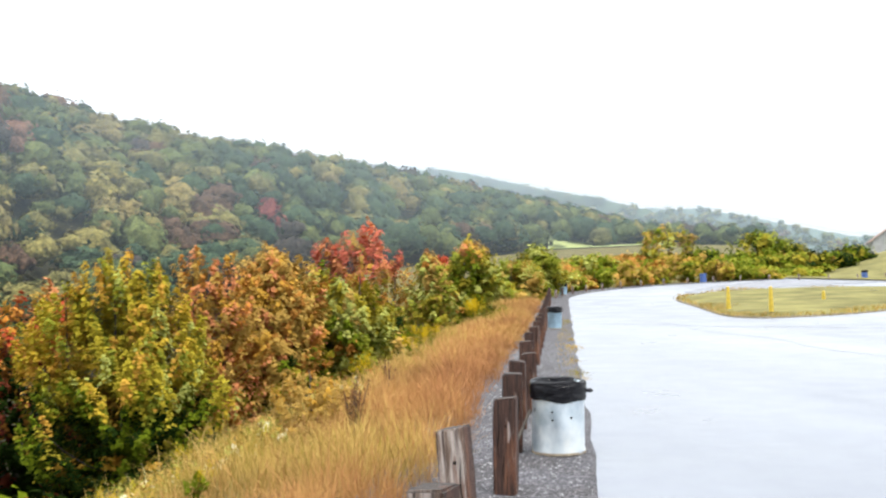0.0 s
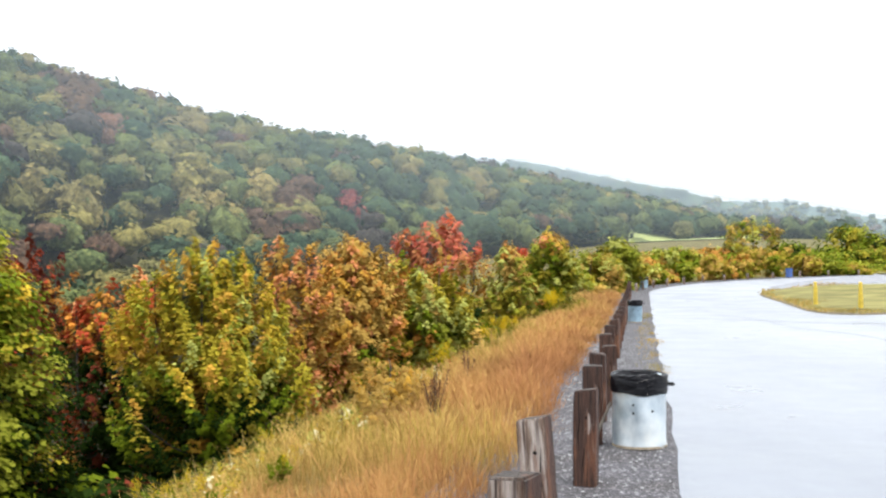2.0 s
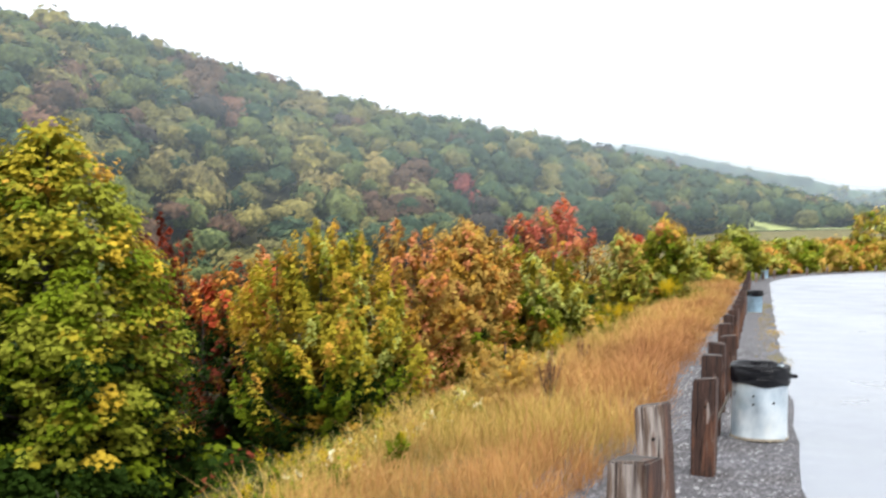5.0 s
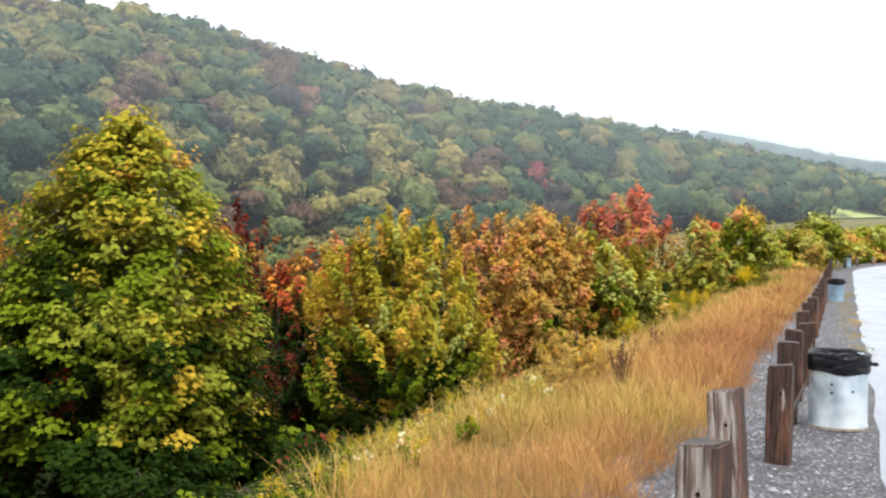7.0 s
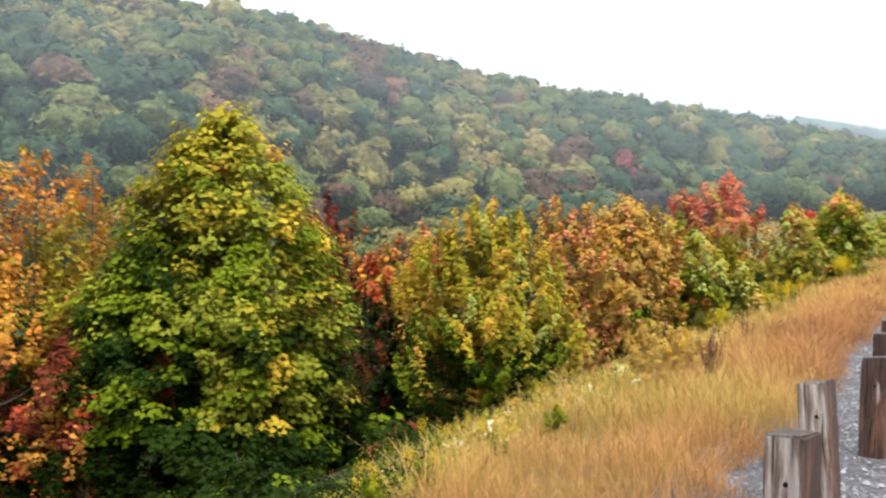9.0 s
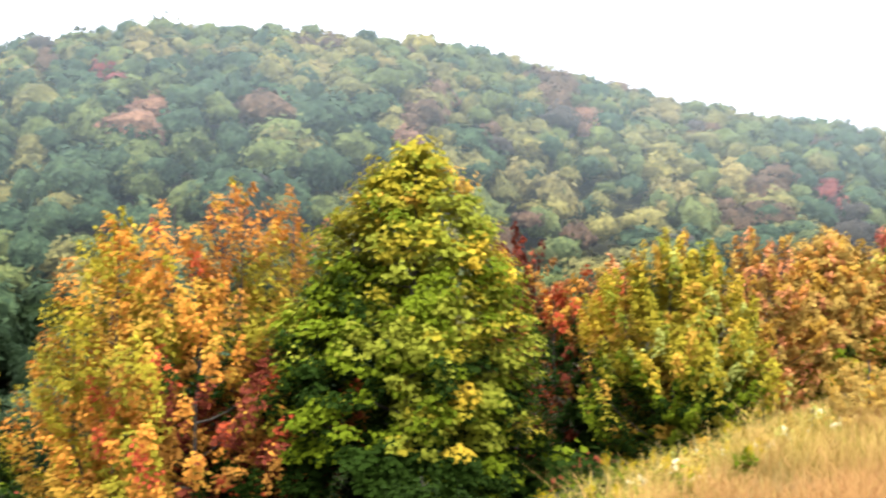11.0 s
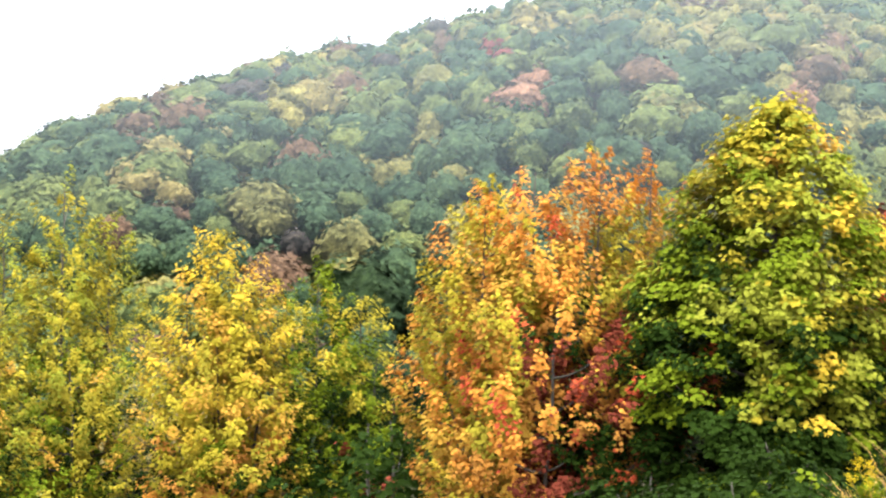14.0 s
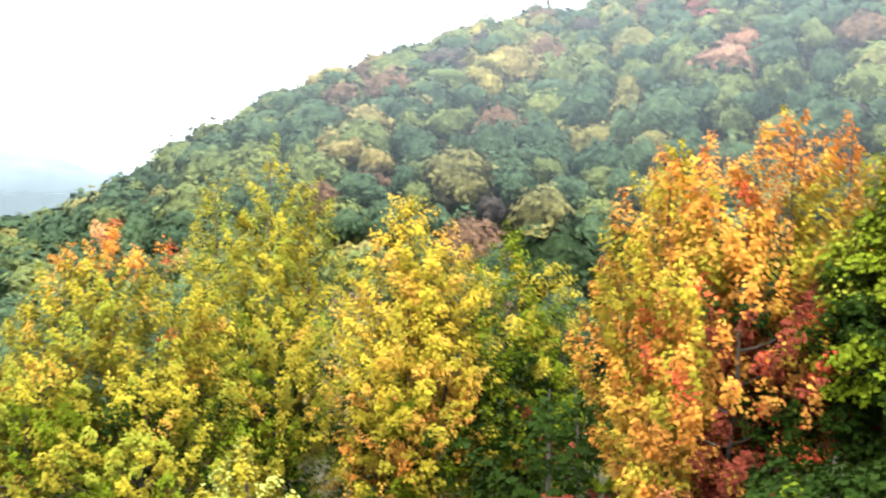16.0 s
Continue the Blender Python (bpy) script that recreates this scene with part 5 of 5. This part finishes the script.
# ---------------------------------------------------------------- trees beyond the bend
for i, (azd, d, el, rad, pal) in enumerate([
        (-4.0, 96, 1.4, 3.2, pal_of(olive=5, green=2, brown=1)), (-5.3, 108, 1.4, 3.4, pal_of(green=2.5, fresh=3, olive=2, darkgreen=0.5)), (-7.0, 104, 1.1, 2.6, pal_of(tan=4, pale=2, brown=2)),
        (-8.8, 112, 1.65, 3.4, pal_of(green=2.5, fresh=2, olive=3, pale=1.5)), (-10.4, 118, 1.1, 3.0, pal_of(tan=4, brown=3, green=1)), (-11.4, 112, 1.3, 2.8, pal_of(brown=4, tan=2, green=2)),
        (-10.6, 108, 0.2, 2.2, pal_of(tan=5, brown=2)), (-13.1, 140, 3.3, 4.2, pal_of(green=2, olive=4, tan=2, pale=1)), (-13.4, 118, 1.5, 3.0, pal_of(olive=3, tan=2, brown=1)),
        (-15.0, 122, 1.8, 3.4, pal_of(darkgreen=2, green=4, tan=0.6)), (-16.3, 116, 1.2, 3.2, pal_of(green=2.5, fresh=3, olive=1)), (-17.2, 120, 1.6, 3.0, pal_of(green=2.5, fresh=2, olive=2, darkgreen=2)),
        (-18.2, 132, 2.75, 4.2, pal_of(green=2.5, fresh=2, olive=3, darkgreen=1)), (-19.3, 128, 2.1, 3.6, pal_of(darkgreen=2, green=2.5, fresh=2, olive=2)), (-20.4, 124, 1.7, 3.4, pal_of(darkgreen=1.5, green=2.5, fresh=2, olive=2, tan=0.6)),
        (-21.6, 134, 1.5, 3.2, pal_of(darkgreen=4, olive=1, green=2)), (-22.7, 145, 1.8, 3.0, pal_of(darkgreen=4, olive=1.5, green=1)), (-18.0, 112, 0.7, 2.8, pal_of(green=2.5, fresh=3, olive=3)),
        (-20.2, 112, 0.5, 2.4, pal_of(green=2.5, fresh=3, olive=2)), (-6.0, 86, 0.3, 2.0, pal_of(olive=4, tan=1)),
        (-5.9, 138, 1.35, 3.2, pal_of(tan=5, pale=2, brown=2)), (-7.0, 142, 1.25, 3.4, pal_of(tan=4, pale=3, olive=2)), (-8.1, 136, 1.3, 3.0, pal_of(tan=5, pale=2, orange=0.6)),
        (-9.4, 140, 1.45, 3.2, pal_of(tan=5, pale=2, brown=2)), (-10.6, 138, 1.6, 3.4, pal_of(tan=5, brown=3, pale=1)), (-11.8, 142, 1.75, 3.4, pal_of(tan=4, pale=2, olive=2))]):
    tree("roadside_tree", "bushy tree beyond the bend of the road", -math.sin(radians(azd)) * d, math.cos(radians(azd)) * d, EYE + d * math.tan(radians(el - 0.3)), rad, pal, 100 + i,
         "trees beyond the bend", 170, 18, 0.42, 0.8, 0.4, 0.5, DOME, limbs=16)

# bushes and tall weeds close behind the posts of the bend
rng = np.random.default_rng(19)
for i in range(26):
    u = 66 + i * 3.0 + rng.uniform(-0.8, 0.8)
    p = edge_point(u, -2.6 - rng.uniform(0, 2.2))
    if math.degrees(math.atan2(p[0], p[1])) > 19:
        break
    tall = rng.uniform(1.0, 2.3)
    mix = [dict(olive=4, tan=2, green=2), dict(tan=4, brown=3, olive=1), dict(green=3, fresh=2, olive=1), dict(pale=1, tan=3, olive=3)][int(rng.integers(4))]
    tree("roadside_bush", "tangled roadside bush behind the posts of the bend", float(p[0]), float(p[1]), float(ground(p[0], p[1])) + tall, 1.7, pal_of(**mix), 400 + i,
         "bushes behind the bend", 70, 18, 0.3, 0.5, 0.4, 0.5, DOME, limbs=8, category="bush")

# mown bank to the right of the bend, with dry grass along its edge
rs, an = np.linspace(104, 240, 40), np.linspace(-45, -19.4, 40)
V = [(-math.sin(radians(q)) * r, math.cos(radians(q)) * r) for r in rs for q in an]
V = [(x, y, float(ground(x, y)) + 0.15) for x, y in V]
ob = mesh_object("grass_bank", V, grid_faces(40, 40), [LAWN], flat=False)
tagged(ob, "green mown grass bank beyond the road", "bank", kind="structure")

# ---------------------------------------------------------------- small things
# loose stones on the shoulder
rng = np.random.default_rng(15)
n = 2600
a = 1.0 + 26 * rng.random(n) ** 1.8
s_ = rng.uniform(-0.95, 0.6, n)
px = PL_O[0] + PL_U[0] * a + PL_N[0] * s_
py = PL_O[1] + PL_U[1] * a + PL_N[1] * s_
keep = px < 0.22 + 0.1225 * py
px, py = px[keep], py[keep]
pz = ground(px, py) + 0.012
n = len(px)
sz = rng.uniform(0.008, 0.022, n) * np.where(rng.random(n) < 0.06, 1.7, 1.0)
octa = np.array([(1, 0, 0), (0, 1, 0), (-1, 0, 0), (0, -1, 0), (0.1, 0.1, 0.8), (0, 0, -0.6)])
v = np.stack([px, py, pz], -1)[:, None] + octa[None] * sz[:, None, None] * rng.uniform(0.6, 1.2, (n, 6, 3))
f = np.array([(0, 1, 4), (1, 2, 4), (2, 3, 4), (3, 0, 4), (1, 0, 5), (2, 1, 5), (3, 2, 5), (0, 3, 5)])[None] + (np.arange(n) * 6)[:, None, None]
PEBBLE = leaf_material("pebble", (0.05, 0.05, 0.055), (0.42, 0.42, 0.44), 0.0)
ob = mesh_object("loose_stones", v.reshape(-1, 3), f.reshape(-1, 3), [PEBBLE])
tagged(ob, "loose grey and white stones on the gravel shoulder", "stones", kind="stuff")

# tar seams across the road
SEAM = make_plain("tar_seam", (0.14, 0.155, 0.185), 0.4)
for k, (p0, p1, w) in enumerate([((5.2, 37.0), (24.0, 24.0), 0.16), ((7.5, 44.0), (9.5, 20.0), 0.07), ((11.0, 33.0), (30.0, 36.0), 0.12)]):
    p0, p1 = np.array(p0), np.array(p1)
    d = (p1 - p0) / np.linalg.norm(p1 - p0)
    nrm = np.array([-d[1], d[0]])
    rows = []
    for i in range(61):
        c = p0 + (p1 - p0) * i / 60 + nrm * 0.25 * math.sin(i * 0.31 + k)
        for sd_ in (-1, 1):
            q = c + nrm * sd_ * w * (0.6 + 0.4 * math.sin(i * 1.3 + k) ** 2) / 2
            rows.append((q[0], q[1], float(ground(q[0], q[1])) + 0.018))
    ob = mesh_object("tar_seam", rows, grid_faces(61, 2), [SEAM])
    tagged(ob, "dark tar seam in the pale asphalt", "seam", kind="structure")

# grey strip of road along the far side of the island
rows = []
for q in np.linspace(0, 4, 33):
    inner = [np.interp(q, range(5), c) for c in ((16.5, 20, 28, 41.5, 62), (66, 69, 78, 91.3, 110))]
    outer = [np.interp(q, range(5), c) for c in ((17.0, 22, 28, 38, 56), (69, 80, 89, 104, 126))]
    for k in range(4):
        px, py = (inner[c] + (outer[c] - inner[c]) * k / 3 for c in range(2))
        rows.append((px, py, float(ground(px, py)) + 0.03))
GREY_STRIP = make_plain("road_shoulder", (0.17, 0.175, 0.19), 0.85, 0.0, 0.3, 1.2)
ob = mesh_object("road_shoulder", rows, grid_faces(33, 4)[:, ::-1], [GREY_STRIP], flat=False)
tagged(ob, "dark grey strip of road behind the grass island", "shoulder", kind="structure")

# dry tufts along the island's edge
rng = np.random.default_rng(16)
n = 5200
i = rng.integers(0, nr, n)
t = rng.random(n)
c = np.array(ring)[i] * (1 - t[:, None]) + np.array(ring)[(i + 1) % nr] * t[:, None]
c = mid + (c - mid) * (1 - np.abs(rng.normal(0, 0.05, n)))[:, None] + rng.normal(0, 0.12, (n, 2))
gz = ground(c[:, 0], c[:, 1]) + 0.05
h = rng.uniform(0.12, 0.4, n) * (0.6 + 0.5 * wave(c[:, 0], c[:, 1], 1.4, 0.2))
th = rng.uniform(0, 6.28, n)
b = np.stack([c[:, 0], c[:, 1], gz], -1)
sd_ = np.stack([np.cos(th), np.sin(th), 0 * th], -1) * 0.014
top = b + np.stack([rng.normal(0, 0.08, n), rng.normal(0, 0.08, n), h], -1)
v = np.stack([b - sd_, b + sd_, top + sd_ * 0.5, top - sd_ * 0.5], 1)
ob = mesh_object("island_grass", v.reshape(-1, 3), np.arange(n * 4).reshape(-1, 4), [STRAW, MOSSY], (rng.random(n) < 0.4).astype(int))
tagged(ob, "dry straw-coloured tufts along the island's edge", "grass", kind="stuff")


# weeds on the bank
DOCK = leaf_material("dried_dock_seed", (0.085, 0.036, 0.016), (0.19, 0.09, 0.04), 0.1)


def weed_stalk(x, y, tall, seed):
    rng = np.random.default_rng(seed)
    root = thing("dock_stalk", "dark brown dried dock stalk standing in the grass", "plant", pose(x, y, float(ground(x, y)) - 0.02), "dried stalks on the bank")
    tv, tf, n0, sp_ = [], [], 0, []
    for k in range(5):
        top = np.array([rng.normal(0, 0.07), rng.normal(0, 0.07), tall * rng.uniform(0.75, 1.05)])
        v, f = tube([(0, 0, 0), top * np.array([0.4, 0.4, 0.5]), top], [0.007, 0.006, 0.003], 5)
        tv.append(v)
        tf.append(f + n0)
        n0 += len(v)
        q = rng.uniform(0.4, 1.0, (80, 1))
        sp_.append(top * np.concatenate([q, q, q], 1) + rng.normal(0, 0.02, (80, 3)))
    mesh_object("stem", np.concatenate(tv), np.concatenate(tf), [BARK], parent=root)
    sp_ = np.concatenate(sp_)
    v, f = leaves(sp_, rng.normal(size=sp_.shape), np.full(len(sp_), 0.024), rng)
    tagged(mesh_object("seed_head", v, f, [DOCK], parent=root), kind="stuff")


for i, (a, sd_, tall) in enumerate([(12.1, 2.05, 0.85), (12.3, 2.15, 0.72), (16.5, 2.4, 0.7)]):
    x, y = on_line(a, sd_)
    weed_stalk(x, y, tall, 80 + i)
LEAF["white"] = leaf_material("aster_white", (0.52, 0.48, 0.32), (0.7, 0.66, 0.48))
x, y = on_line(13.4, 2.95)
tree("dry_shrub", "bushy tan dried shrub on the edge of the bank", x, y, 0.62, 0.55, pal_of(tan=5, gold=1), 300, "shrubs on the bank", 150, 26, 0.05, 0.13, 0.9, 0.9, DOME, limbs=14, category="shrub")
for i, (a, sd_, tall) in enumerate([(9.4, 3.6, 0.42), (10.1, 3.6, 0.42), (10.9, 3.6, 0.45), (11.5, 3.4, 0.45), (12.2, 3.3, 0.5), (8.2, 3.3, 0.36), (14.9, 3.3, 0.45), (17.2, 3.2, 0.45)]):
    x, y = on_line(a, sd_)
    tree("aster_plant", "wild aster with pale flowers on the bank", x, y, float(ground(x, y)) + tall, 0.34, pal_of(white=0.8, pale=2, lime=1.5, tan=6), 310 + i, "asters on the bank", 80, 20, 0.034, 0.09, 0.7, 0.9, DOME, limbs=10, category="plant")

# a broken stick leaning on the bin
v, f = tube([(0.62, 9.75, 0.0), (0.74, 9.87, 0.22), (0.87, 10.0, 0.47)], [0.022, 0.018, 0.013], 7)
root = thing("broken_stick", "dark broken stick leaning against the steel bin", "stick", pose(0, 0, 0))
mesh_object("stick_body", v, f, [BARK], parent=root, flat=False)

# barn on the rise beyond the bank
def barn(x, y, turn):
    z = float(ground(x, y)) - 0.3
    root = thing("barn", "weathered barn with a brown roof on the rise", "barn", pose(x, y, z, 0, 0, turn))
    bm = bmesh.new()
    w, d, h, top = 6.0, 8.0, 2.6, 7.0
    pts = [(-w, 0), (w, 0), (w, h), (0, top), (-w, h)]
    fr_, bk = [bm.verts.new((px, -d, pz)) for px, pz in pts], [bm.verts.new((px, d, pz)) for px, pz in pts]
    bm.faces.new(fr_)
    bm.faces.new(bk[::-1])
    for i in range(5):
        bm.faces.new((fr_[i], bk[i], bk[(i + 1) % 5], fr_[(i + 1) % 5]))
    part("wall", bm, BARN_WALL, root)
    for side in (-1, 1):
        bm = bmesh.new()
        q = [(side * (w + 0.7), h - 0.45), (0, top + 0.1), (0, top + 0.32), (side * (w + 0.7), h - 0.22)]
        a_, b_ = [bm.verts.new((px, -d - 0.5, pz)) for px, pz in q], [bm.verts.new((px, d + 0.5, pz)) for px, pz in q]
        bm.faces.new(a_)
        bm.faces.new(b_[::-1])
        for i in range(4):
            bm.faces.new((a_[i], b_[i], b_[(i + 1) % 4], a_[(i + 1) % 4]))
        bmesh.ops.recalc_face_normals(bm, faces=bm.faces)
        part("roof", bm, BARN_ROOF, root)


BARN_WALL = make_plain("barn_boards", (0.34, 0.33, 0.33), 0.9, 0.0, 0.2, 0.8)
BARN_ROOF = make_plain("barn_roofing", (0.22, 0.15, 0.12), 0.85, 0.0, 0.25, 0.8)
barn(math.sin(radians(25.2)) * 230, math.cos(radians(25.2)) * 230, -20)
